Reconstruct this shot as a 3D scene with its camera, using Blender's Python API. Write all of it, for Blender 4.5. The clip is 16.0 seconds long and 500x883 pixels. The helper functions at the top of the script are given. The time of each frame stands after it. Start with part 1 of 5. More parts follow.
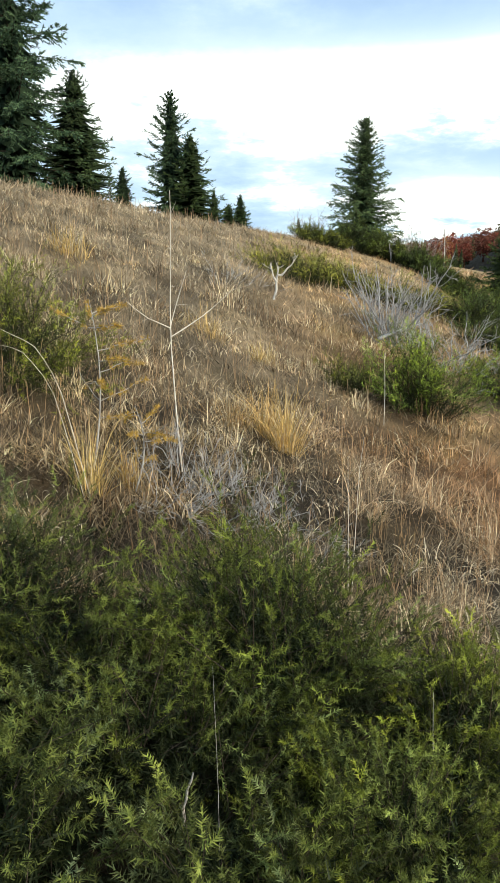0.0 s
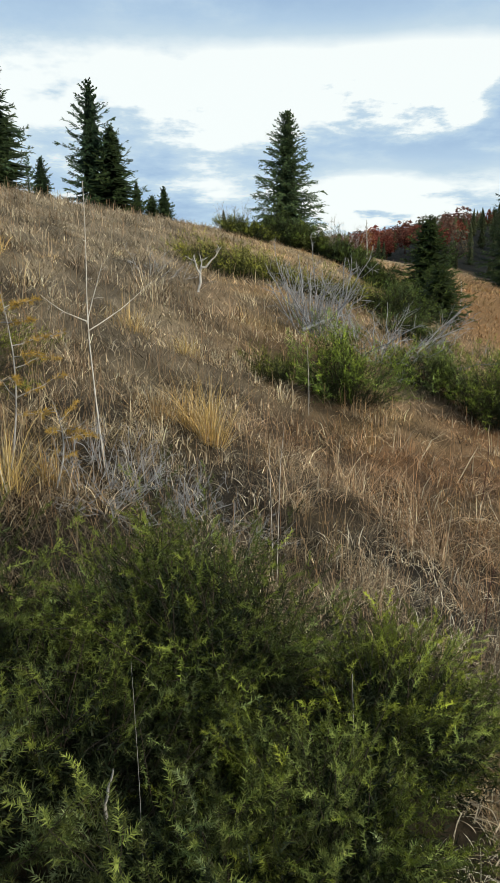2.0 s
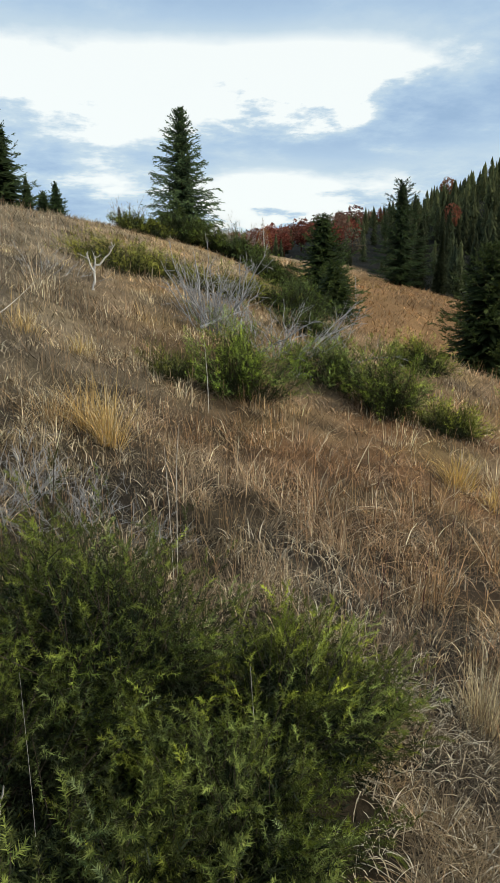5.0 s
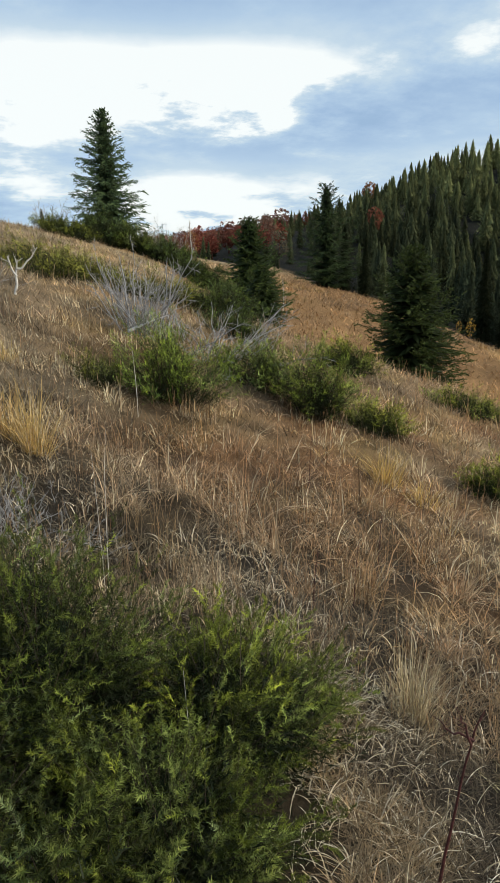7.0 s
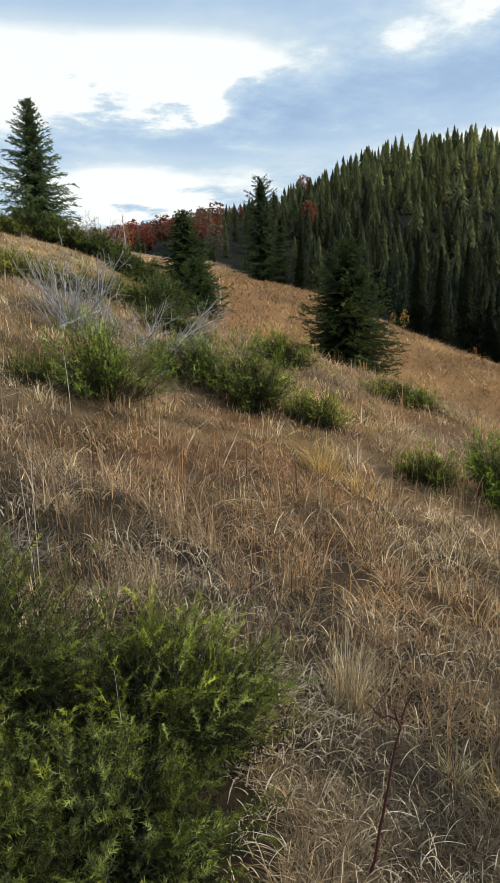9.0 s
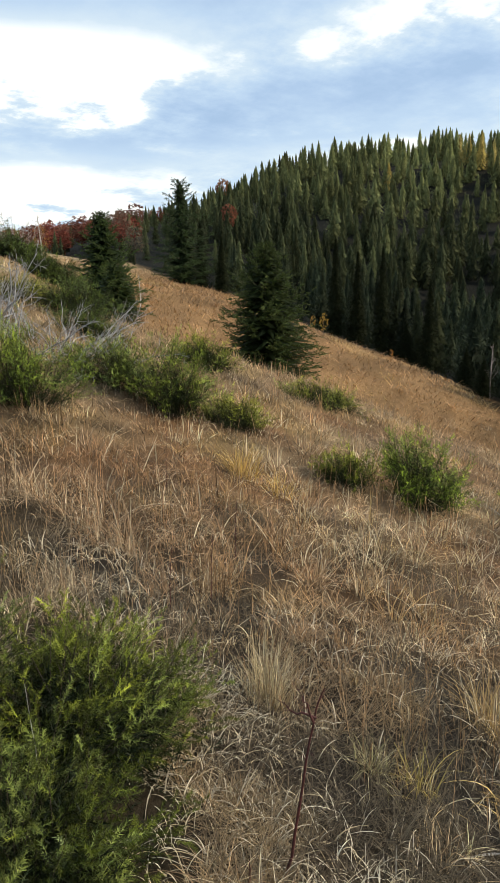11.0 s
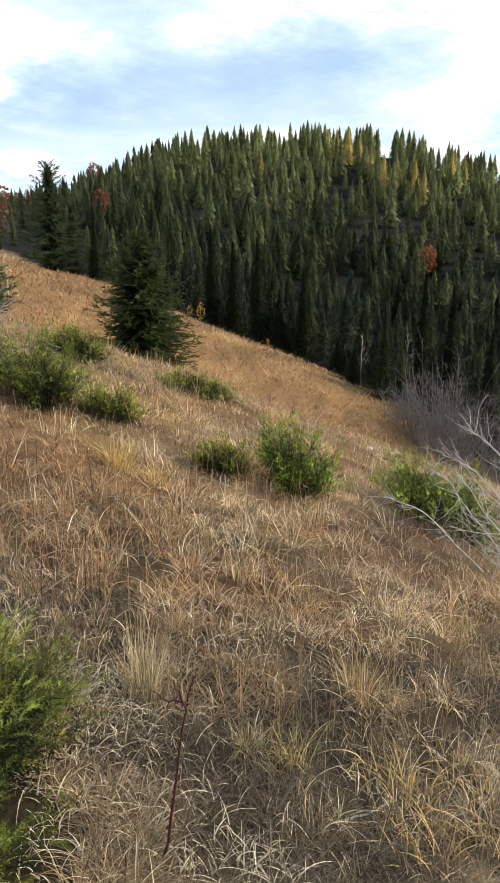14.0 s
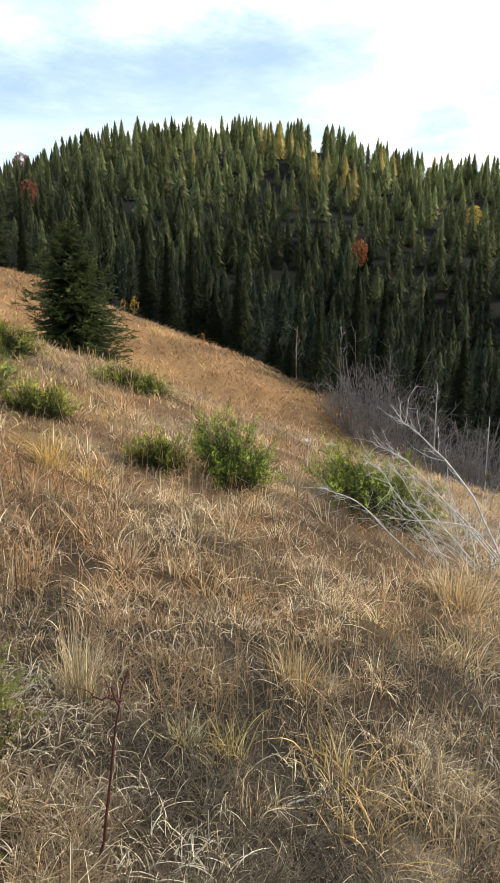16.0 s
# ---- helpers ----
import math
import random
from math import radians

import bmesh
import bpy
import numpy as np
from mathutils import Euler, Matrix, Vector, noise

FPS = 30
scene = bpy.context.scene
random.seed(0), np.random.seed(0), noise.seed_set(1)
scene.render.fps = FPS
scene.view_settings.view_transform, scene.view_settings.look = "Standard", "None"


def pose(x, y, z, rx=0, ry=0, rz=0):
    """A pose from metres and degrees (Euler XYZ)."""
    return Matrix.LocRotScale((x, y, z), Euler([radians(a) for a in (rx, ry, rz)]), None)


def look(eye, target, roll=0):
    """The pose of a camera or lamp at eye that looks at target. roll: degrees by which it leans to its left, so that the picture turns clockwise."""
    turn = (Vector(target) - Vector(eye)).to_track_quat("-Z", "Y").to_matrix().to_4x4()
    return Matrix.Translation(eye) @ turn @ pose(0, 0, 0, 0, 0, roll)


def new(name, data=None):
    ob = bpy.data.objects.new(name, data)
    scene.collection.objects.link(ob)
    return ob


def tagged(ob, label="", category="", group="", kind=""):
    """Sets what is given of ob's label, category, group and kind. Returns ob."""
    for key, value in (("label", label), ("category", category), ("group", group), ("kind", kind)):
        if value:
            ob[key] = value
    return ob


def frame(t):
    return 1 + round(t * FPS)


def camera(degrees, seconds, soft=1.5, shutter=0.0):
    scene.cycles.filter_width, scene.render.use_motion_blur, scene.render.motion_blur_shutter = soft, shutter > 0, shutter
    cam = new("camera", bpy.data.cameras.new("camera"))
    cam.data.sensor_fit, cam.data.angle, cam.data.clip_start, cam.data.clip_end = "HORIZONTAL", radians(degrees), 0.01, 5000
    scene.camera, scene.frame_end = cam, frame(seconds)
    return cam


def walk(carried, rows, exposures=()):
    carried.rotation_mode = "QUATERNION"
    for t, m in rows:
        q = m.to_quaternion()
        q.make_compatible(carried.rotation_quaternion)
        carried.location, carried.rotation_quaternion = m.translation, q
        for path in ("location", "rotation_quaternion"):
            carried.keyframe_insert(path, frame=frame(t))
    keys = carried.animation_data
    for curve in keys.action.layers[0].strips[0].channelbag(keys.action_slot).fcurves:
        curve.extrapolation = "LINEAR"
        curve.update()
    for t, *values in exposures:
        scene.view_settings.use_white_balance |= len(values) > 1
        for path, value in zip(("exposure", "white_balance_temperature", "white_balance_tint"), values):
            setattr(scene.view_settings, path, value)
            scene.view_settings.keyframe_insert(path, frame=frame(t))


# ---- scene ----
cam = camera(40.54, 16.0, 1.3)
# seconds, place in metres, turn in degrees
ROWS = [
    (0.0, 0.000, 0.000, 1.690, 78.00, -0.23, 0.05),
    (0.5, 0.010, -0.003, 1.692, 78.05, -0.15, -1.29),
    (1.0, 0.021, -0.002, 1.691, 77.89, -0.11, -2.84),
    (1.5, 0.034, -0.005, 1.690, 77.75, 0.02, -4.26),
    (2.0, 0.048, -0.008, 1.689, 77.39, 0.14, -5.91),
    (2.5, 0.060, -0.007, 1.690, 77.22, 0.11, -7.48),
    (3.0, 0.068, -0.011, 1.689, 77.12, 0.11, -8.94),
    (5.5, 0.102, -0.021, 1.689, 77.18, 0.68, -15.63),
    (6.0, 0.105, -0.024, 1.689, 77.22, 0.79, -17.27),
    (6.5, 0.110, -0.028, 1.692, 77.23, 0.83, -18.64),
    (7.0, 0.116, -0.034, 1.691, 77.27, 0.91, -19.97),
    (7.5, 0.127, -0.035, 1.690, 77.05, 1.07, -21.01),
    (8.0, 0.141, -0.035, 1.686, 76.90, 1.28, -22.17),
    (10.5, 0.193, -0.069, 1.691, 76.64, 1.26, -30.02),
    (11.0, 0.199, -0.074, 1.691, 76.77, 1.07, -31.59),
    (11.5, 0.206, -0.084, 1.691, 76.70, 0.84, -33.46),
    (12.0, 0.212, -0.090, 1.692, 76.61, 0.65, -35.14),
    (12.5, 0.215, -0.095, 1.693, 76.49, 0.36, -36.82),
    (13.0, 0.221, -0.101, 1.692, 76.33, 0.20, -38.44),
    (13.5, 0.223, -0.111, 1.695, 76.09, 0.11, -40.16),
    (14.0, 0.228, -0.114, 1.695, 75.77, 0.15, -41.72),
    (14.5, 0.234, -0.121, 1.693, 75.51, 0.09, -43.30),
    (15.0, 0.240, -0.125, 1.693, 75.37, 0.14, -44.71),
    (15.5, 0.244, -0.130, 1.694, 75.30, 0.09, -45.89),
    (16.0, 0.247, -0.135, 1.691, 75.26, -0.05, -47.09),
]
walk(cam, [(t, pose(x, y, z, rx, ry, rz)) for t, x, y, z, rx, ry, rz in ROWS],
     [(0.0, 0.25, 6400, 4), (0.5, 0.22, 6400, 3), (1.0, -0.13, 6300, 4), (3.0, -0.28, 6300, 5), (8.0, -0.25, 6300, 7), (10.5, -0.07, 6500, 8), (12.5, 0.14, 6500, 9), (16.0, 0.40, 6500, 10)])

# ---- sky, sun ----
world = bpy.data.worlds.new("sky")
scene.world = world
world.use_nodes = True
wn, wl = world.node_tree.nodes, world.node_tree.links
wn.clear()


def wmath(op, a, b=None, c=None):
    n = wn.new("ShaderNodeMath")
    n.operation = op
    for k, value in enumerate((a, b, c)):
        if value is None:
            continue
        if isinstance(value, (int, float)):
            n.inputs[k].default_value = value
        else:
            wl.new(value, n.inputs[k])
    return n.outputs[0]


SUN_EL, SUN_AZ = 30.0, 122.0
coord = wn.new("ShaderNodeTexCoord")
split = wn.new("ShaderNodeSeparateXYZ")
wl.new(coord.outputs["Generated"], split.inputs[0])
dx, dy, dz = split.outputs
lift = wmath("ADD", wmath("MAXIMUM", dz, 0.0), 0.16)
sheet = wn.new("ShaderNodeCombineXYZ")
wl.new(wmath("DIVIDE", dx, lift), sheet.inputs[0])
wl.new(wmath("DIVIDE", dy, lift), sheet.inputs[1])


def wnoise(scale, detail, rough, shift):
    m = wn.new("ShaderNodeMapping")
    m.inputs["Location"].default_value = shift
    wl.new(sheet.outputs[0], m.inputs[0])
    n = wn.new("ShaderNodeTexNoise")
    n.inputs["Scale"].default_value, n.inputs["Detail"].default_value, n.inputs["Roughness"].default_value = scale, detail, rough
    wl.new(m.outputs[0], n.inputs["Vector"])
    return n.outputs[0]


warp, fine, broad = wnoise(1.1, 6, 0.6, (3.1, 0.4, 0)), wnoise(2.6, 8, 0.6, (7.7, 2.2, 0)), wnoise(0.55, 4, 0.5, (1.3, 5.2, 0))
azim = wmath("MULTIPLY_ADD", wmath("ARCTAN2", dx, dy), 57.296, wmath("MULTIPLY_ADD", warp, 22.0, -11.0))
elev = wmath("MULTIPLY_ADD", wmath("ARCSINE", dz), 57.296, wmath("MULTIPLY_ADD", fine, 7.0, -3.5))
white = wmath("MULTIPLY_ADD", fine, 2.3, -0.66)
white = wmath("ADD", white, wmath("MULTIPLY_ADD", broad, 0.6, -0.25))
# cloud banks: (strength, azimuth, elevation, half width, half height), degrees
for a, az, el, sa, se in ((0.7, 3, 15.0, 17, 3.3), (0.5, 19, 15.5, 8, 2.3), (1.15, 15.5, 7.0, 6.5, 1.6), (-0.5, 0, 6, 6, 2.0), (-0.42, 22, 11.0, 13, 1.6),
                          (-0.5, 42, 13.8, 13, 3.0), (-0.4, 6, 21, 34, 2.6), (0.85, 76, 13, 16, 12), (0.45, 46, 19, 6, 1.8), (0.6, 42, 9.2, 8, 1.2), (0.35, 27, 15, 5, 1.5)):
    u = wmath("DIVIDE", wmath("SUBTRACT", azim, az), sa)
    w = wmath("DIVIDE", wmath("SUBTRACT", elev, el), se)
    d = wmath("ADD", wmath("MULTIPLY", u, u), wmath("MULTIPLY", w, w))
    white = wmath("MULTIPLY_ADD", wmath("EXPONENT", wmath("MULTIPLY", d, -1.0)), a, white)
ramp = wn.new("ShaderNodeValToRGB")
wl.new(wmath("MULTIPLY_ADD", white, 0.8, 0.12), ramp.inputs[0])
for k, (at, colour) in enumerate(((0.0, (0.58, 0.80, 1.12, 1)), (0.14, (0.64, 0.86, 1.18, 1)), (0.40, (0.79, 1.01, 1.28, 1)), (0.616, (1.0, 1.18, 1.34, 1)), (0.824, (1.65, 1.66, 1.62, 1)))):
    e = ramp.color_ramp.elements[k] if k < 2 else ramp.color_ramp.elements.new(at)
    e.position, e.color = at, colour
clear = wn.new("ShaderNodeTexSky")
clear.sky_type, clear.sun_disc = "NISHITA", False
clear.sun_elevation, clear.sun_rotation = radians(SUN_EL), radians(SUN_AZ)
open_sky = wn.new("ShaderNodeBackground")
open_sky.inputs["Strength"].default_value = 0.1
wl.new(clear.outputs[0], open_sky.inputs["Color"])
cloud = wn.new("ShaderNodeBackground")
cloud.inputs["Strength"].default_value = 0.78
wl.new(ramp.outputs[0], cloud.inputs["Color"])
both = wn.new("ShaderNodeMixShader")
both.inputs[0].default_value = 0.88
wl.new(open_sky.outputs[0], both.inputs[1])
wl.new(cloud.outputs[0], both.inputs[2])
wout = wn.new("ShaderNodeOutputWorld")
wl.new(both.outputs[0], wout.inputs[0])

sun = new("sun", bpy.data.lights.new("sun", "SUN"))
sun.data.energy, sun.data.angle, sun.data.color = 4.9, radians(8), (1.0, 0.84, 0.62)
a, e = radians(SUN_AZ), radians(SUN_EL)
sun.matrix_world = look((0, 0, 0), (-math.sin(a) * math.cos(e), -math.cos(a) * math.cos(e), -math.sin(e)))


# ---- materials ----
def material(name, rough=0.8, colour=None, second=None, scale=20.0, bump=0.0, leaf=0.0, spec=0.3, vary=0.22):
    """Colour from the mesh's own attribute, or from two colours mixed by noise; leaf lets light through."""
    mat = bpy.data.materials.new(name)
    mat.use_nodes = True
    n, l = mat.node_tree.nodes, mat.node_tree.links
    bsdf, out = n["Principled BSDF"], n["Material Output"]
    bsdf.inputs["Roughness"].default_value, bsdf.inputs["Specular IOR Level"].default_value = rough, spec
    tc = n.new("ShaderNodeTexCoord")
    grain = n.new("ShaderNodeTexNoise")
    grain.inputs["Scale"].default_value, grain.inputs["Detail"].default_value = scale, 6
    l.new(tc.outputs["Object"], grain.inputs["Vector"])
    mix = n.new("ShaderNodeMix")
    mix.data_type = "RGBA"
    if colour is None:
        src = n.new("ShaderNodeAttribute")
        src.attribute_name = "col"
        isle = n.new("ShaderNodeNewGeometry")
        hsv = n.new("ShaderNodeHueSaturation")
        wide = n.new("ShaderNodeMapRange")
        wide.inputs["To Min"].default_value, wide.inputs["To Max"].default_value = 1 - vary, 1 + vary
        l.new(isle.outputs["Random Per Island"], wide.inputs["Value"])
        l.new(wide.outputs[0], hsv.inputs["Value"])
        l.new(src.outputs["Color"], hsv.inputs["Color"])
        tint = hsv.outputs[0]
    else:
        mix.inputs[6].default_value, mix.inputs[7].default_value = (*colour, 1), (*second, 1)
        wide = n.new("ShaderNodeMapRange")
        wide.inputs["From Min"].default_value, wide.inputs["From Max"].default_value = 0.3, 0.7
        l.new(grain.outputs[0], wide.inputs["Value"])
        l.new(wide.outputs[0], mix.inputs[0])
        tint = mix.outputs[2]
    l.new(tint, bsdf.inputs["Base Color"])
    if bump:
        b = n.new("ShaderNodeBump")
        b.inputs["Strength"].default_value, b.inputs["Distance"].default_value = bump, 0.02
        l.new(grain.outputs[0], b.inputs["Height"])
        l.new(b.outputs[0], bsdf.inputs["Normal"])
    if leaf:
        thin = n.new("ShaderNodeBsdfTranslucent")
        l.new(tint, thin.inputs["Color"])
        blend = n.new("ShaderNodeMixShader")
        blend.inputs[0].default_value = leaf
        l.new(bsdf.outputs[0], blend.inputs[1])
        l.new(thin.outputs[0], blend.inputs[2])
        l.new(blend.outputs[0], out.inputs["Surface"])
    return mat


STRAW = material("straw", 0.65, leaf=0.25)
NEEDLE = material("needle", 0.6, leaf=0.14, spec=0.16, vary=0.05)
FAR_NEEDLE = material("far_needle", 0.85, leaf=0.35, spec=0.08, vary=0.15)
BARK = material("bark", 0.9, (0.10, 0.075, 0.055), (0.20, 0.16, 0.12), 30, 0.5)
GREY_WOOD = material("weathered_wood", 0.8, (0.22, 0.215, 0.215), (0.46, 0.45, 0.44), 14, 0.4)
SILVER = material("bleached_wood", 0.75, (0.34, 0.33, 0.32), (0.62, 0.60, 0.57), 14, 0.4)
PALE_BARK = material("pale_bark", 0.75, (0.42, 0.38, 0.33), (0.72, 0.69, 0.64), 18, 0.3)
TWIG = material("bare_twig", 0.85, (0.24, 0.20, 0.185), (0.40, 0.35, 0.33), 9, 0.2)
RED_CANE = material("red_cane", 0.6, (0.035, 0.012, 0.012), (0.10, 0.03, 0.026), 40, 0.2)
DARK_BARK = material("dark_bark", 0.9, (0.020, 0.016, 0.012), (0.055, 0.042, 0.032), 40, 0.4)
DEAD_GREY = material("dead_grey_wood", 0.8, (0.19, 0.195, 0.21), (0.40, 0.40, 0.415), 12, 0.4)
TAN_WOOD = material("tan_wood", 0.8, (0.26, 0.17, 0.09), (0.44, 0.31, 0.18), 30, 0.4)
SCRUB = material("scrub_twig", 0.9, (0.11, 0.10, 0.10), (0.20, 0.185, 0.185), 6, 0.2)


def earth():
    mat = bpy.data.materials.new("earth")
    mat.use_nodes = True
    n, l = mat.node_tree.nodes, mat.node_tree.links
    bsdf = n["Principled BSDF"]
    bsdf.inputs["Roughness"].default_value, bsdf.inputs["Specular IOR Level"].default_value = 0.95, 0.1
    src = n.new("ShaderNodeAttribute")
    src.attribute_name = "col"
    tc = n.new("ShaderNodeTexCoord")
    heights = []
    last = src.outputs["Color"]
    for scale, dark, light in ((45.0, 0.55, 1.5), (3.5, 0.72, 1.3)):
        g = n.new("ShaderNodeTexNoise")
        g.inputs["Scale"].default_value, g.inputs["Detail"].default_value, g.inputs["Roughness"].default_value = scale, 8, 0.7
        l.new(tc.outputs["Object"], g.inputs["Vector"])
        m = n.new("ShaderNodeMapRange")
        m.inputs["From Min"].default_value, m.inputs["From Max"].default_value = 0.3, 0.7
        m.inputs["To Min"].default_value, m.inputs["To Max"].default_value = dark, light
        l.new(g.outputs[0], m.inputs["Value"])
        x = n.new("ShaderNodeVectorMath")
        x.operation = "SCALE"
        l.new(last, x.inputs[0])
        l.new(m.outputs[0], x.inputs["Scale"])
        last = x.outputs[0]
        heights.append(g.outputs[0])
    l.new(last, bsdf.inputs["Base Color"])
    b = n.new("ShaderNodeBump")
    b.inputs["Strength"].default_value, b.inputs["Distance"].default_value = 0.8, 0.03
    l.new(heights[0], b.inputs["Height"])
    l.new(b.outputs[0], bsdf.inputs["Normal"])
    return mat


EARTH = earth()


# ---- mesh kit: everything is drawn from numpy arrays of points and faces ----
def mesh_of(name, pieces, mat, smooth_faces=False):
    """One mesh from pieces (points (n,3), faces (m,k), colours (n,3) or None)."""
    total = sum(len(p[0]) for p in pieces)
    me = bpy.data.meshes.new(name)
    me.vertices.add(total)
    me.vertices.foreach_set("co", np.concatenate([p[0] for p in pieces]).astype(np.float32).ravel())
    corners, starts, base, at = [], [], 0, 0
    for pts, faces, _ in pieces:
        corners.append((np.asarray(faces) + base).ravel())
        m, k = np.shape(faces)
        starts.append(at + np.arange(m) * k)
        at += m * k
        base += len(pts)
    corners, starts = np.concatenate(corners).astype(np.int32), np.concatenate(starts).astype(np.int32)
    me.loops.add(len(corners))
    me.loops.foreach_set("vertex_index", corners)
    me.polygons.add(len(starts))
    me.polygons.foreach_set("loop_start", starts)
    if pieces[0][2] is not None:
        col = me.attributes.new("col", "FLOAT_COLOR", "POINT")
        rgba = np.ones((total, 4), np.float32)
        rgba[:, :3] = np.concatenate([p[2] for p in pieces])
        col.data.foreach_set("color", np.clip(rgba, 0.005, 0.9).ravel())
    me.update(calc_edges=True)
    if smooth_faces:
        me.polygons.foreach_set("use_smooth", np.ones(len(starts), bool))
    me.materials.append(mat)
    return me


def part(name, pieces, mat, parent=None, label="", smooth_faces=False):
    """One mesh object, under a thing where one is given."""
    ob = new(name, mesh_of(name, pieces, mat, smooth_faces))
    if parent is not None:
        ob.parent = parent
    return tagged(ob, label)


def unit(v):
    return v / np.maximum(np.linalg.norm(v, axis=-1, keepdims=True), 1e-9)


def ways(az, el):
    """Directions from azimuth and elevation in radians."""
    return np.stack([np.sin(az) * np.cos(el), np.cos(az) * np.cos(el), np.sin(el)], -1)


def tubes(path, radius, sides=5):
    """Tapered stems: path (n,k,3), radius (n,k)."""
    path, radius = np.asarray(path, float), np.asarray(radius, float)
    n, k, _ = path.shape
    along = unit(np.gradient(path, axis=1))
    ref = np.where(np.abs(along[..., 2:3]) > 0.9, np.array([1.0, 0, 0]), np.array([0, 0, 1.0]))
    a = unit(np.cross(along, ref))
    b = np.cross(along, a)
    th = np.arange(sides) * 2 * np.pi / sides
    ring = a[:, :, None] * np.cos(th)[:, None] + b[:, :, None] * np.sin(th)[:, None]
    pts = path[:, :, None] + ring * radius[:, :, None, None]
    i = np.arange(k - 1)[:, None] * sides
    j = np.arange(sides)[None]
    j2 = (j + 1) % sides
    quad = np.stack([i + j, i + j2, i + sides + j2, i + sides + j], -1).reshape(-1, 4)
    faces = (np.arange(n)[:, None, None] * k * sides + quad[None]).reshape(-1, 4)
    return pts.reshape(-1, 3), faces, None


def bent(base, way, length, rise, k=6, kink=0.0, rng=np.random):
    """Curved axes: they leave base along way and bend upwards by rise times their length."""
    t = np.linspace(0, 1, k)[None, :, None]
    length, rise = np.asarray(length, float).reshape(-1, 1, 1), np.asarray(rise, float).reshape(-1, 1, 1)
    p = base[:, None] + way[:, None] * length * t + np.array([0, 0, 1.0]) * length * rise * t * t
    if kink:
        p = p + np.cumsum(rng.normal(0, kink, p.shape), axis=1) * length * (t > 0)
    return p


def along(path, which, t):
    """The points at t (0 to 1) of the axes named by which, and their directions there."""
    k = path.shape[1]
    f = np.clip(t * (k - 1), 0, k - 1.001)
    i = f.astype(int)
    u = (f - i)[:, None]
    p, q = path[which, i], path[which, i + 1]
    return p * (1 - u) + q * u, unit(q - p)


def needles(base, way, length, count, size, width, rng, colour, spread=(0.7, 1.15)):
    """Shoots set round with pointed needles: one slim triangle each."""
    n = len(base)
    t = (np.arange(count)[None] + rng.uniform(0, 1, (n, count))) / count
    p = base[:, None] + way[:, None] * (length[:, None] * t)[..., None]
    r = unit(rng.normal(0, 1, (n, count, 3)))
    side = unit(r - way[:, None] * (r * way[:, None]).sum(-1, keepdims=True))
    ang = rng.uniform(*spread, (n, count, 1)) * (1 - 0.45 * t[..., None] ** 4)
    d = way[:, None] * np.cos(ang) + side * np.sin(ang)
    size, width = np.asarray(size, float).reshape(-1, 1), np.asarray(width, float).reshape(-1, 1, 1)
    ln = (size * rng.uniform(0.75, 1.2, (n, count)))[..., None]
    w = unit(np.cross(d, rng.normal(0, 1, (n, count, 3)))) * width
    pts = np.stack([p - w, p + w, p + d * ln], 2).reshape(-1, 3)
    faces = np.arange(len(pts)).reshape(-1, 3)
    col = np.repeat((colour[:, None] * rng.uniform(0.9, 1.1, (n, count, 1)))[:, :, None], 3, 2)
    return pts, faces, col.reshape(-1, 3)


def blades(base, height, width, lean, curl, rng, colour, segs=3, az=None):
    """Grass blades: base (n,3); lean is how far the tip goes sideways and curl how far it nods, both times the height."""
    n = len(base)
    if az is None:
        az = rng.uniform(0, 2 * np.pi, n)
    out = np.stack([np.sin(az), np.cos(az), 0 * az], -1)
    turn = az + np.pi / 2 + rng.normal(0, 0.5, n)
    side = np.stack([np.sin(turn), np.cos(turn), 0 * az], -1)
    t = np.linspace(0, 1, segs + 1)[None, :, None]
    h, ln, cu = height[:, None, None], lean[:, None, None], curl[:, None, None]
    spine = base[:, None] + out[:, None] * h * (ln * t + cu * t * t) + np.array([0, 0, 1.0]) * h * (t * np.sqrt(np.maximum(0.04, 1 - np.minimum(ln, 0.98) ** 2)) - 0.62 * cu * t ** 3)
    w = side[:, None] * width[:, None, None] * (1 - 0.85 * t ** 1.5)
    pts = np.stack([spine - w, spine + w], 2).reshape(-1, 3)
    i = np.arange(segs)[:, None] * 2
    quad = np.concatenate([i, i + 1, i + 3, i + 2], 1)
    faces = (np.arange(n)[:, None, None] * (segs + 1) * 2 + quad[None]).reshape(-1, 4)
    shade = np.repeat(colour[:, None], (segs + 1) * 2, 1).reshape(-1, 3)
    return pts, faces, shade


def onto(x, y, sink=0.01):
    return np.stack([x, y, ground_z(x, y) - sink], -1)
# ---- the lie of the land: one hillside with a gully, a crest uphill and a wooded mountain across the valley ----
def smooth(a, b, x):
    u = np.clip((x - a) / (b - a), 0.0, 1.0)
    return u * u * (3 - 2 * u)


def soft(x, w):
    return w * np.logaddexp(0.0, x / w)


def ripple(x, y, size, seed):
    """Soft uneven relief between -1 and 1, with lumps of about that many metres."""
    rng = np.random.RandomState(seed)
    out = 0.0
    for k in range(7):
        a, f, p = rng.uniform(0, 6.283), rng.uniform(0.7, 1.6) * 3.1 / size, rng.uniform(0, 6.283)
        out = out + np.sin((x * np.cos(a) + y * np.sin(a)) * f + p + 0.8 * np.sin((y * np.cos(a) - x * np.sin(a)) * f * 0.6 + p))
    return out / 3.2


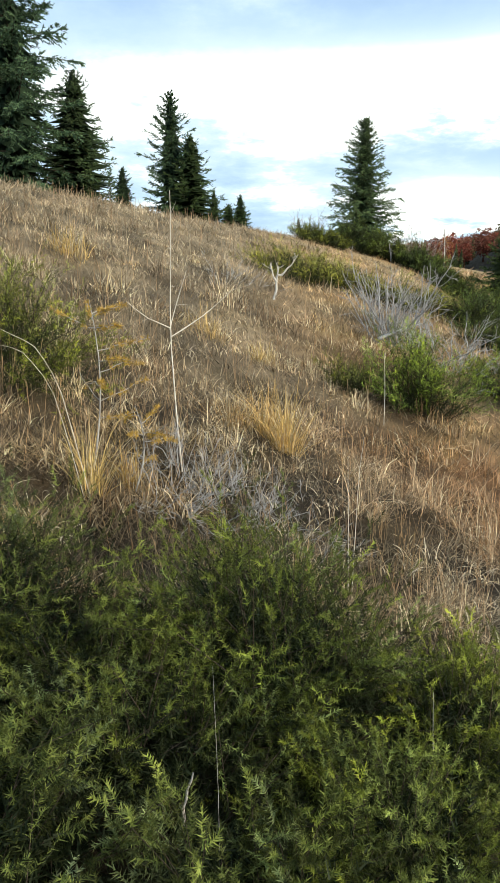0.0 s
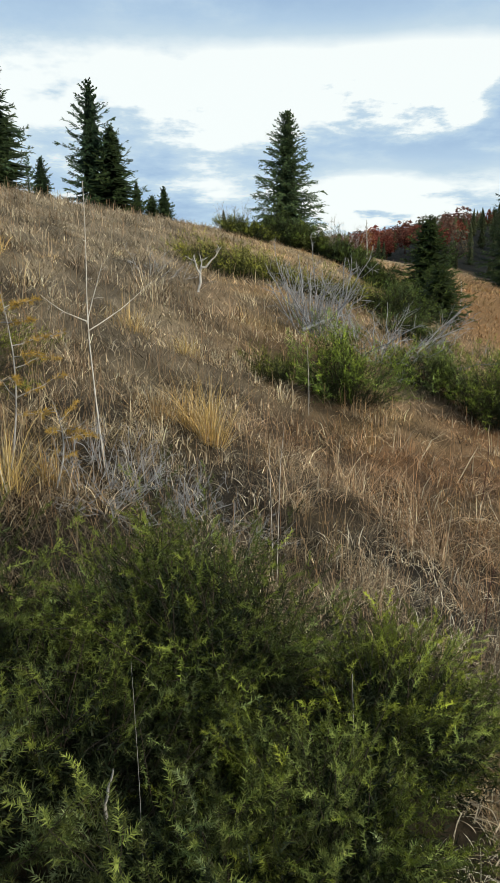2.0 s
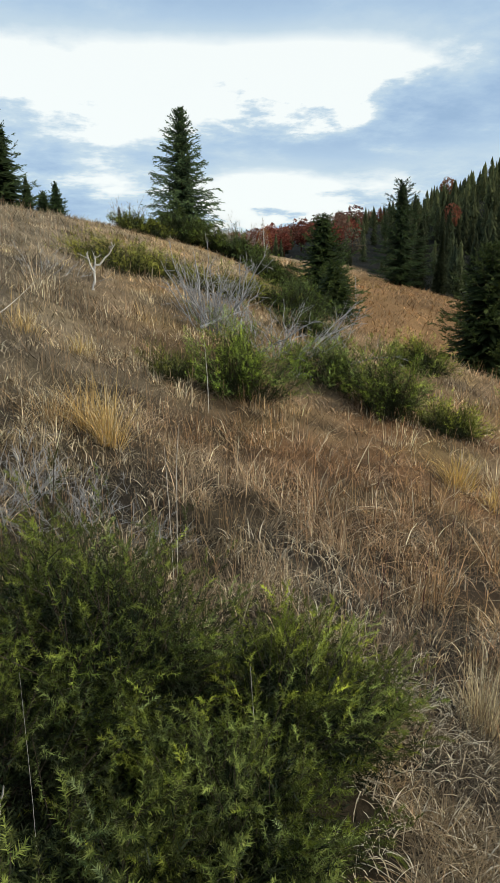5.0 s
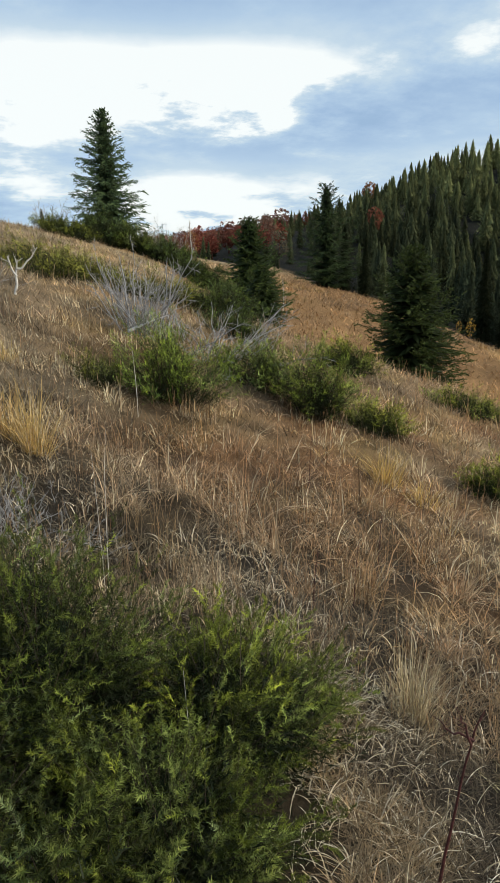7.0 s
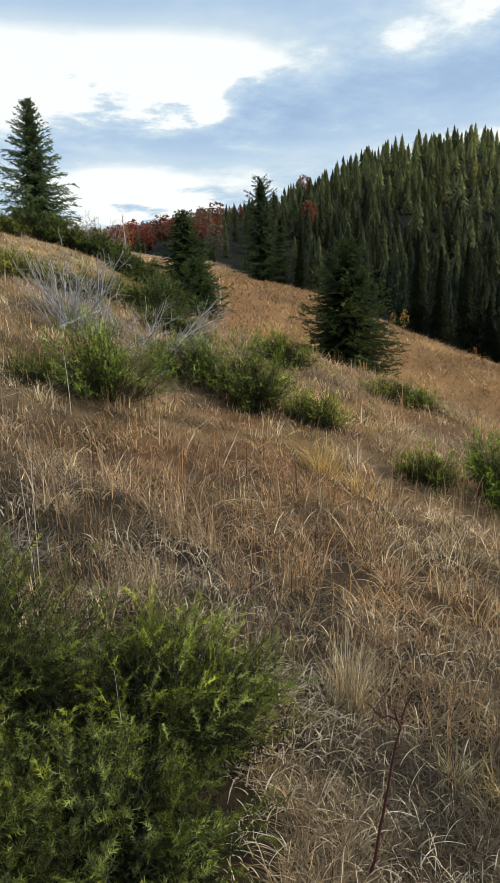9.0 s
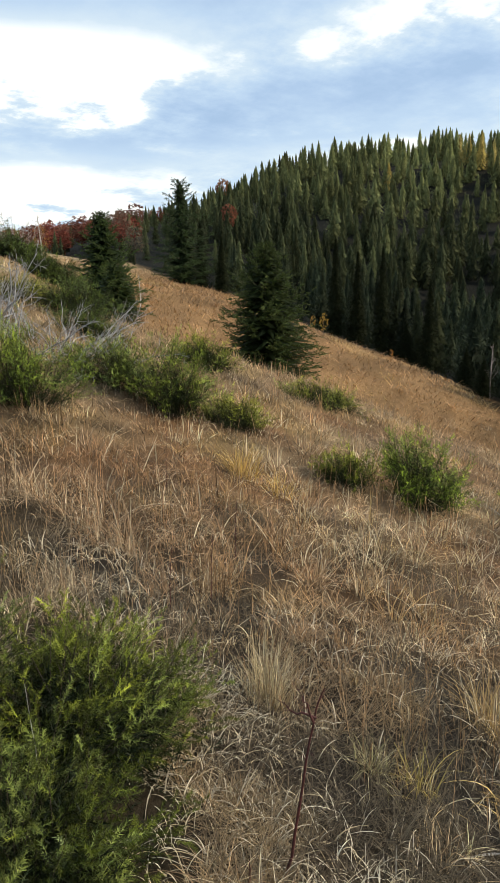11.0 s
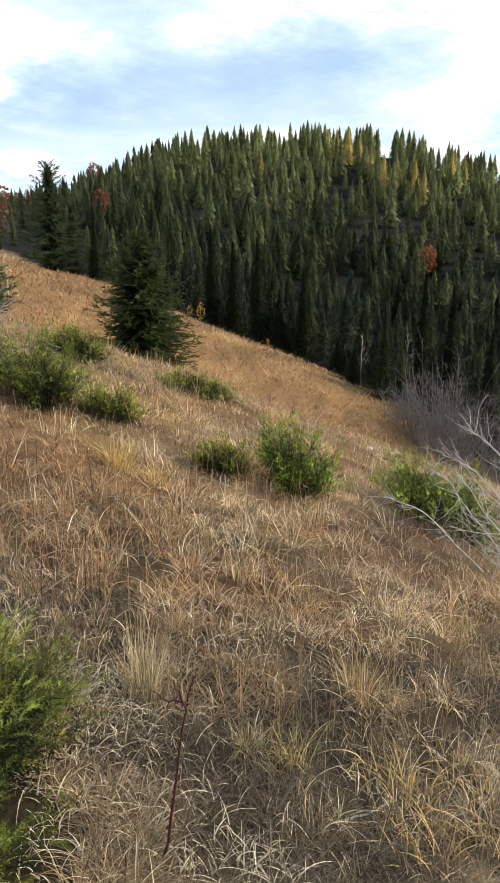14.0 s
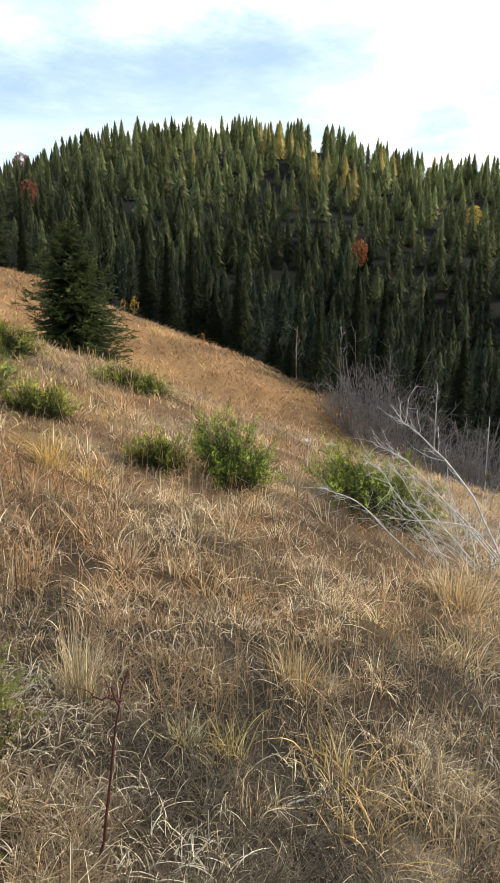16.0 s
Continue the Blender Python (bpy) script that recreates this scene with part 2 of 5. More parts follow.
def ground_z(x, y):
    x, y = np.asarray(x, float), np.asarray(y, float)
    s, v = -0.874 * x + 0.485 * y, 0.485 * x + 0.874 * y
    z = 0.36 * s - 0.41 * soft(s - 12.6, 1.5) + 0.36 * soft(-s - 50.0, 8.0)
    low = 1 - smooth(-3.0, 8.0, s)
    z = z + low * (0.4 * smooth(5.0, 13.0, v) * smooth(-9.0, 0.0, s) - 3.0 * smooth(13.0, 27.0, v) * (1 - smooth(27.0, 42.0, v)) + 0.6 * smooth(30.0, 42.0, v))
    z = z - 0.2 * np.exp(-((x - 0.9) ** 2 + (y - 6.2) ** 2) / 5.0)
    q, h = 0.743 * x + 0.669 * y, -0.669 * x + 0.743 * y
    top = 26.7 + 11.0 * np.exp(-(((h - 13.0) / 53) ** 4)) - 0.12 * np.maximum(0, h - 40)
    rise = (soft(q - 85.0, 6.0) - soft(q - 218.0, 8.0)) / 133.0
    z = z * (1 - rise) + np.maximum(top, 4.0) * rise
    r = np.hypot(x, y)
    near = np.exp(-r / 40)
    z = z + near * (0.03 * ripple(x, y, 1.1, 3) * smooth(0.4, 2.0, r) + 0.03 * ripple(x, y, 0.55, 7) * smooth(0.8, 2.0, r) + 0.045 * ripple(x, y, 4.5, 5) * smooth(1.0, 6.0, r))
    return z + smooth(60, 200, r) * 1.2 * ripple(x, y, 40.0, 9)


# ---- ground: one sheet out to the horizon ----
TAN, GREY, RUST, GOLD = np.array((0.59, 0.415, 0.225)), np.array((0.44, 0.355, 0.24)), np.array((0.41, 0.235, 0.12)), np.array((0.58, 0.42, 0.17))
PALE, FERN = np.array((0.78, 0.68, 0.48)), np.array((0.40, 0.245, 0.12))


def blend(a, b, w):
    w = np.clip(w, 0, 1)[:, None]
    return a * (1 - w) + b * w


def cover(x, y):
    """The colour of the dry growth at a place: straw, bleached grey, rusty weeds, bracken beyond the gully."""
    s, v = -0.874 * x + 0.485 * y, 0.485 * x + 0.874 * y
    c = blend(TAN[None], GREY[None], 0.45 + 0.5 * ripple(x, y, 1.6, 21))
    rust = 0.95 * np.exp(-((x - 2.9) ** 2 + (y - 5.6) ** 2) / 7.0) + 0.55 * np.exp(-((x - 9) ** 2 + (y - 9) ** 2) / 60.0)
    c = blend(c, RUST[None], rust * (0.75 + 0.5 * ripple(x, y, 1.1, 22)) + 0.22 * smooth(0.2, 0.8, ripple(x, y, 3.0, 24)))
    c = blend(c, GREY[None], 0.7 * np.exp(-((x - 0.3) ** 2 + (y - 3.7) ** 2) / 1.6))
    c = blend(c, GOLD[None], 0.35 * smooth(0.3, 0.9, ripple(x, y, 0.9, 25)))
    r = np.hypot(x, y)
    c = blend(c, np.array((0.41, 0.345, 0.25))[None], 0.75 * smooth(1.8, -0.6, x) * smooth(3, 6, r))
    c = blend(c, np.array((0.25, 0.145, 0.085))[None], 0.75 * np.exp(-((x - 5.7) / 1.8) ** 2 - ((y - 3.4) / 0.9) ** 2))
    c = c * (1 + 0.25 * smooth(0.6, 2.4, x) * smooth(2.8, 4.2, r) * smooth(13, 8, r))[:, None]
    # bright and dark patches: sunlit clumps and shaded hollows put into the colour
    c = c * np.clip(1 + 0.40 * ripple(x, y, 0.5, 36) + 0.28 * ripple(x, y, 1.5, 37), 0.35, 1.7)[:, None]
    return blend(c, FERN[None] * (1 + 0.22 * ripple(x, y, 2.5, 26) + 0.16 * ripple(x, y, 0.9, 39))[:, None], smooth(22, 30, v) * (1 - smooth(3, 11, s)))


def ground():
    rings = np.concatenate([[0.0], np.geomspace(0.12, 12, 110), np.geomspace(12.3, 320, 75), np.geomspace(340, 4200, 14)])
    az = np.linspace(0, 2 * np.pi, 300, endpoint=False)
    R, A = np.meshgrid(rings, az, indexing="ij")
    x, y = (R * np.sin(A)).ravel(), (R * np.cos(A)).ravel()
    z = ground_z(x, y)
    z = np.where(np.hypot(x, y) > 400, z * 0.5 - 8, z)
    i, j = np.meshgrid(np.arange(len(rings) - 1), np.arange(300), indexing="ij")
    i, j = i.ravel(), j.ravel()
    j2 = (j + 1) % 300
    faces = np.stack([i * 300 + j, i * 300 + j2, (i + 1) * 300 + j2, (i + 1) * 300 + j], -1)
    # earth darker near the camera: shade between the plants put into its colour
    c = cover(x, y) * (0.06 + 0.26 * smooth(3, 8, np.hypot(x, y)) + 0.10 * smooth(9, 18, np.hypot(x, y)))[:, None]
    v = 0.485 * x + 0.874 * y
    c = c * (1 + 0.15 * smooth(22, 30, v) * (1 - smooth(85, 110, v)))[:, None]
    # floor of the woods painted near-black for the shade under the trees
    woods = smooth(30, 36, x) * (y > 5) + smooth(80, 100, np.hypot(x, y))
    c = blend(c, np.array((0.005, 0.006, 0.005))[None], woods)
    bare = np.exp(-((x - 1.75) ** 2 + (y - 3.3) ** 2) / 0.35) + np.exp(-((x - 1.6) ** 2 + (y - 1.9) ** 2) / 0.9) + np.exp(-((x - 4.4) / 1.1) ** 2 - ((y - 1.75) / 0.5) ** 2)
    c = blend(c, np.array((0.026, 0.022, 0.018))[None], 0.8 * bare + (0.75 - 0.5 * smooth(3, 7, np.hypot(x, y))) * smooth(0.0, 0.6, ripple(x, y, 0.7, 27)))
    # shade under the near junipers, painted onto the ground
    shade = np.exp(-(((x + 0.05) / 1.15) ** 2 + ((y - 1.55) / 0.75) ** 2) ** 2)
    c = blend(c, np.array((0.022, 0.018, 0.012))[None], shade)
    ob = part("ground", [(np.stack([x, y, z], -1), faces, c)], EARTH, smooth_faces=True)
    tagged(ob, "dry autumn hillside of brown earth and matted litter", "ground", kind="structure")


ground()
VIEW = (radians(-34), radians(84))


def scatter(n, r0, r1, rng, az=VIEW):
    r = r0 * (r1 / r0) ** rng.uniform(0, 1, n)
    a = rng.uniform(*az, n)
    return r * np.sin(a), r * np.cos(a), r


def clumped(n, r0, r1, rng, per, size):
    """Scattered in clumps of about that many, as grass grows."""
    cx, cy, cr = scatter(max(1, n // per), r0, r1, rng)
    which = rng.randint(0, len(cx), n)
    w = size * np.maximum(1.0, cr[which] / 6)
    x, y = cx[which] + rng.normal(0, 1, n) * w, cy[which] + rng.normal(0, 1, n) * w
    return x, y, np.hypot(x, y)


def grass():
    rng = np.random.RandomState(11)

    def away(x, y):
        """Free ground: not under the near junipers nor at the walker's feet."""
        return (np.hypot(x, y) > 0.7) & (((x + 0.1) / 1.25) ** 2 + ((y - 1.7) / 0.75) ** 2 > 0.8)

    def hollow(x, y):
        """How bare a place is: trodden hollows, and the brushy patch behind the juniper."""
        patch = np.exp(-((x - 0.0) / 0.65) ** 2 - ((y - 3.4) / 0.4) ** 2)
        track = np.exp(-((x - 1.45 - 0.25 * np.sin(y * 1.3)) / 0.22) ** 2) * smooth(0.6, 1.4, y) * (1 - smooth(3.6, 4.4, y))
        return 1.2 * patch + 0.9 * track + 0.9 * np.exp(-((x - 1.75) ** 2 + (y - 0.95) ** 2) / 0.12) + 0.9 * np.exp(-((x - 2.0) ** 2 + (y - 1.5) ** 2) / 0.08) + 0.9 * np.exp(-((x - 4.4) / 1.1) ** 2 - ((y - 1.75) / 0.5) ** 2)


    # matted litter, lying low, in patches
    x, y, r = scatter(215000, 0.75, 32, rng)
    thin = rng.uniform(0, 1, len(x)) < 0.9 + 0.1 * smooth(2.0, 4.5, r)
    x, y, r = x[thin], y[thin], r[thin]
    keep = away(x, y) & (ripple(x, y, 0.34, 28) + rng.normal(0, 0.4, len(x)) - 0.1 * hollow(x, y) > -0.6)
    x, y, r = x[keep], y[keep], r[keep]
    bx, by, br = scatter(60000, 0.8, 3.6, rng)
    free = away(bx, by)
    bits = free.sum()
    x, y = np.concatenate([x, bx[free]]), np.concatenate([y, by[free]])
    r = np.hypot(x, y)
    n = len(x)
    h = rng.uniform(0.05, 0.17, n) * np.clip(r / 7, 1, 1.6)
    h[-bits:] = rng.uniform(0.02, 0.11, bits)
    w = 0.0015 * np.maximum(1, r / 2.2) ** 0.8 * rng.uniform(0.5, 1.7, n)
    # darker near the camera: the shade among the blades put into the litter's colour
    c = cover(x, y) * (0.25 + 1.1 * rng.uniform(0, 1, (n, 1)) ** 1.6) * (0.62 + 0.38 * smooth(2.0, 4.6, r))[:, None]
    c = blend(c, GREY[None] * rng.uniform(0.25, 1.15, (n, 1)), rng.uniform(0, 0.7, n) * (r < 9))
    c = blend(c, cover(x, y) * 0.8, 0.5 * smooth(7, 16, r))
    # litter between tussocks painted dark, for the shade in the gaps
    gap = smooth(0.15, -0.35, ripple(x, y, 0.34, 28)) * smooth(14, 6, r)
    c = blend(c, np.array((0.085, 0.065, 0.045))[None] * rng.uniform(0.3, 1.3, (n, 1)), 0.9 * gap)
    # trodden hollows, plus random patches of greyer and darker litter
    worn_dark = np.maximum(smooth(0.0, 0.5, ripple(x, y, 0.7, 27)), np.clip(hollow(x, y), 0, 1)) * smooth(7, 3, r)
    c = blend(c, GREY[None] * rng.uniform(0.04, 0.6, (n, 1)) ** 1.3, 0.9 * worn_dark)
    # thinner growth behind and beside the walker
    fx, fy, fr = scatter(30000, 0.8, 16, rng, (VIEW[1], VIEW[0] + 6.283))
    fn = len(fx)
    back = blades(onto(fx, fy, -0.004), rng.uniform(0.05, 0.2, fn), 0.002 * np.maximum(1, fr / 2.2) ** 0.8, rng.uniform(0.3, 0.99, fn), rng.uniform(0, 0.3, fn), rng, cover(fx, fy) * (0.3 + 0.9 * rng.uniform(0, 1, (fn, 1))), 1)
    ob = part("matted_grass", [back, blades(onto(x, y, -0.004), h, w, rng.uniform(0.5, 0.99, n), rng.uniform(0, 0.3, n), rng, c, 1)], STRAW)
    tagged(ob, "matted layer of bleached dead grass on the ground", "grass", kind="stuff")
    # standing straw in tussocks that fan out, each with its own height and hue
    def upright(x, y):
        """Where the straw stands tall: the tawny stand beyond the track, the rusty weeds, the verge by the dead branches."""
        return np.clip(np.exp(-(((x - 3.55) / 1.7) ** 2 + ((y - 3.75) / 1.05) ** 2) ** 2) + 0.75 * np.exp(-(((x - 2.1) / 1.5) ** 2 + ((y - 5.2) / 1.6) ** 2) ** 2) + 0.8 * np.exp(-(((x - 6.3) / 1.6) ** 2 + ((y - 2.4) / 0.5) ** 2) ** 2), 0, 1)

    cx, cy, cr = scatter(5600, 1.15, 45, rng)
    up = upright(cx, cy)
    keep = (0.7 * ripple(cx, cy, 0.9, 29) + 0.8 * ripple(cx, cy, 0.34, 28) + rng.normal(0, 0.25, len(cx)) + 0.5 * up - 1.0 * hollow(cx, cy) - 0.8 * smooth(0.1, 0.6, ripple(cx, cy, 0.7, 27)) * smooth(6, 3, cr) > -0.15 - 0.3 * smooth(3.0, 8.0, cr))
    cx, cy, cr, up = cx[keep], cy[keep], cr[keep], up[keep]
    m = len(cx)
    hue = cover(cx, cy) * rng.uniform(0.7, 1.3, (m, 1))
    sort = ripple(cx, cy, 0.8, 61) + rng.normal(0, 0.35, m)
    hue = blend(hue, PALE[None] * 0.95, 0.65 * smooth(0.35, 0.6, sort))
    hue = blend(hue, np.array((0.21, 0.135, 0.08))[None], 0.7 * smooth(-0.3, -0.6, sort))
    hue = blend(hue, GOLD[None], 0.5 * (rng.uniform(0, 1, m) > 0.86) + 0.3 * up * (cx > 2.9))
    hue = blend(hue, RUST[None], 0.6 * up * (cx < 2.9) * (cy > 4))
    hue = blend(hue, PALE[None], 0.5 * (rng.uniform(0, 1, m) > 0.8))
    weeds = np.exp(-(((cx - 2.0) / 1.5) ** 2 + ((cy - 4.5) / 1.9) ** 2) ** 2)
    hue = blend(hue, np.array((0.30, 0.175, 0.09))[None] * rng.uniform(0.6, 1.4, (m, 1)), 0.6 * weeds)
    tall = rng.uniform(0.08, 0.22, m) * (0.62 + 0.38 * smooth(2.2, 4.0, cr)) * (0.95 + 0.35 * ripple(cx, cy, 2.1, 31) + 0.4 * ripple(cx, cy, 0.6, 32)) * (1 + 0.75 * up)
    rad = rng.uniform(0.015, 0.065, m) * np.clip(cr / 4, 1, 6)
    bow = rng.uniform(0, 6.283, m)
    which = rng.randint(0, m, 120000)
    n = len(which)
    ox, oy = rng.normal(0, 1, n), rng.normal(0, 1, n)
    x, y = cx[which] + ox * rad[which], cy[which] + oy * rad[which]
    keep = away(x, y)
    which, x, y, ox, oy = which[keep], x[keep], y[keep], ox[keep], oy[keep]
    n, r = len(x), np.hypot(x, y)
    az = np.arctan2(ox + 0.8 * np.sin(bow[which]), oy + 0.8 * np.cos(bow[which])) + rng.normal(0, 1.2, n)
    lean = np.clip(0.08 + 0.2 * np.hypot(ox, oy) + rng.normal(0, 0.32, n) * (1 - 0.3 * up[which]), -0.8, 0.95)
    h = tall[which] * rng.uniform(0.3, 1.3, n)
    w = 0.0016 * np.maximum(1, r / 2.4) ** 0.72 * rng.uniform(0.5, 1.6, n)
    kind = rng.uniform(0, 1, n)
    # straw, too, is darker near the camera
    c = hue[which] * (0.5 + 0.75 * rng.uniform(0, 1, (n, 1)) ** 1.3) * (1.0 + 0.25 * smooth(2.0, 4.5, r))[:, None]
    c = blend(c, PALE[None] * rng.uniform(0.9, 1.3, (n, 1)), 0.9 * (kind > 0.84 - 0.04 * (x > 2.9) + 0.08 * weeds[which]))
    c = blend(c, np.array((0.12, 0.075, 0.042))[None], 0.9 * (kind < 0.32))
    c = blend(c, cover(x, y) * 0.88, 0.45 * smooth(7, 16, r))
    curl = rng.uniform(0, 1.2, n) ** 1.4
    near = r < 5.0
    pieces = [blades(onto(x, y)[q], h[q], w[q], lean[q], curl[q], rng, c[q], segs, az[q]) for q, segs in ((near, 4), (~near, 2))]
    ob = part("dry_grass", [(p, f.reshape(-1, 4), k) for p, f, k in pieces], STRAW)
    tagged(ob, "standing dry grass in tussocks, straw to rusty brown", "grass", kind="stuff")
    # broad bleached blades that curl over
    x, y, r = clumped(14000, 1.05, 8.0, rng, 7, 0.07)
    keep = away(x, y) & (ripple(x, y, 0.8, 33) - 0.6 * hollow(x, y) + rng.normal(0, 0.25, len(x)) > 0.12)
    x, y = [x[keep]], [y[keep]]
    for px, py, sx, sy, count in ((1.2, 2.05, 0.2, 0.3, 620), (1.22, 3.1, 0.22, 0.4, 520), (1.5, 2.1, 0.22, 0.2, 460), (1.15, 1.5, 0.22, 0.25, 420), (1.75, 1.15, 0.3, 0.3, 110), (0.2, 3.3, 0.25, 0.25, 150)):
        gx, gy = rng.normal(px, sx, count // 6), rng.normal(py, sy, count // 6)
        pick = rng.randint(0, len(gx), count)
        x.append(gx[pick] + rng.normal(0, 0.03, count)), y.append(gy[pick] + rng.normal(0, 0.03, count))
    x, y = np.concatenate(x), np.concatenate(y)
    r = np.hypot(x, y)
    n = len(x)
    c = blend(np.array((0.84, 0.77, 0.62))[None] * rng.uniform(0.5, 1.1, (n, 1)), GOLD[None], rng.uniform(0, 0.75, n) ** 2)
    c = blend(c, cover(x, y) * 1.1, smooth(2.8, 6.0, r) * 0.7)
    ob = part("curled_grass", [blades(onto(x, y), rng.uniform(0.04, 0.115, n) * np.clip(r / 3, 1, 1.5), np.maximum(0.0026, 0.0009 * r) * rng.uniform(0.5, 1.3, n), rng.uniform(0.0, 0.6, n), rng.uniform(0.3, 1.3, n), rng, c, 6)], STRAW)
    tagged(ob, "bleached broad grass blades curled over at the tips", "grass", kind="stuff")
    # thin stalks with seed heads
    x, y, r = clumped(5200, 2.6, 20, rng, 9, 0.22)
    keep = r > 2.4
    x, y, r = x[keep], y[keep], r[keep]
    h = rng.uniform(0.16, 0.40, len(x))
    way = ways(rng.uniform(0, 6.28, len(x)), rng.uniform(1.2, 1.55, len(x)))
    path = bent(onto(x, y), way, h, -0.05 * np.ones(len(x)), 3)
    c = blend(cover(x, y), RUST[None], rng.uniform(0, 0.7, len(x))) * rng.uniform(0.4, 1.2, (len(x), 1))
    st, sf, _ = tubes(path[:, ::2], np.maximum(0.0009, 0.0003 * r)[:, None] * np.array((1, 0.6)), 3)
    tip, tway = along(path, np.arange(len(x)), np.full(len(x), 0.8))
    hp, hf, hc = needles(tip, tway, 0.2 * h, 7, 0.017, 0.002, rng, c * 0.9, (0.2, 0.8))
    ob = part("seed_stalks", [(st, sf, np.repeat(c, 6, 0)), (hp, hf, hc)], STRAW)
    tagged(ob, "thin brown weed stalks with dry seed heads", "weeds", kind="stuff")
    # bracken on the far side of the gully
    x, y = rng.uniform(8, 33, 52000), rng.uniform(14, 76, 52000)
    v, s = 0.485 * x + 0.874 * y, -0.874 * x + 0.485 * y
    keep = (v > 25 + rng.uniform(-2, 4, len(x))) & (s < 9)
    x, y = x[keep], y[keep]
    n = len(x)
    c = cover(x, y) * (0.35 + 0.95 * rng.uniform(0, 1, (n, 1))) * (1 + 0.3 * ripple(x, y, 1.3, 51))[:, None]
    c = blend(c, GOLD[None], 0.4 * smooth(0.3, 0.8, ripple(x, y, 3.0, 35)))
    ob = part("bracken", [blades(onto(x, y), rng.uniform(0.15, 0.5, n) * (1 + 0.35 * ripple(x, y, 1.3, 51)), rng.uniform(0.012, 0.03, n), rng.uniform(0.3, 0.95, n), rng.uniform(0.2, 0.9, n), rng, c, 2)], STRAW)
    tagged(ob, "dead orange-brown bracken covering the slope beyond the gully", "bracken", kind="stuff")


grass()


def root(name, x, y, label, category, group="", turn=0.0, sink=0.0):
    ob = new(name)
    ob.empty_display_size = 0.2
    ob.matrix_basis = pose(x, y, float(ground_z(x, y)) - sink, 0, 0, turn)
    return tagged(ob, label, category, group)


# ---- golden tufts ----
def tuft(x, y, height, spread, count, seed, colour, label, fan=0.16, curl=0.9, broad=1.0):
    """A tuft narrow at the foot: fan is how far its blades lean out, curl how far they nod."""
    rng = np.random.RandomState(seed)
    count = int(1.3 * count)
    ob = root("grass_tuft", x, y, label, "grass tuft", "tufts on the hillside")
    bx, by = rng.normal(0, spread * 0.42, count), rng.normal(0, spread * 0.42, count)
    base = np.stack([bx, by, ground_z(x + bx, y + by) - float(ground_z(x, y)) - 0.01], -1)
    c = colour[None] * rng.uniform(0.45, 1.4, (count, 1))
    c = blend(c, PALE[None] * 1.05, 0.7 * (rng.uniform(0, 1, count) > 0.85))
    c = blend(c, np.array((0.20, 0.12, 0.06))[None], 0.7 * (rng.uniform(0, 1, count) > 0.88))
    r = math.hypot(x, y)
    w = broad * np.maximum(0.0016, 0.00045 * r) * rng.uniform(0.6, 1.5, count)
    far = np.hypot(bx, by) / (0.42 * spread)
    b = blades(base, height * rng.uniform(0.35, 1.1, count), w, np.clip(0.02 + fan * far + rng.normal(0, 0.16, count), -0.6, 0.95), curl * rng.uniform(0.0, 1.0, count) ** 1.5, rng, c, 5, np.arctan2(bx, by) + rng.normal(0, 0.9, count))
    part("clump", [b], STRAW, ob)["kind"] = "stuff"


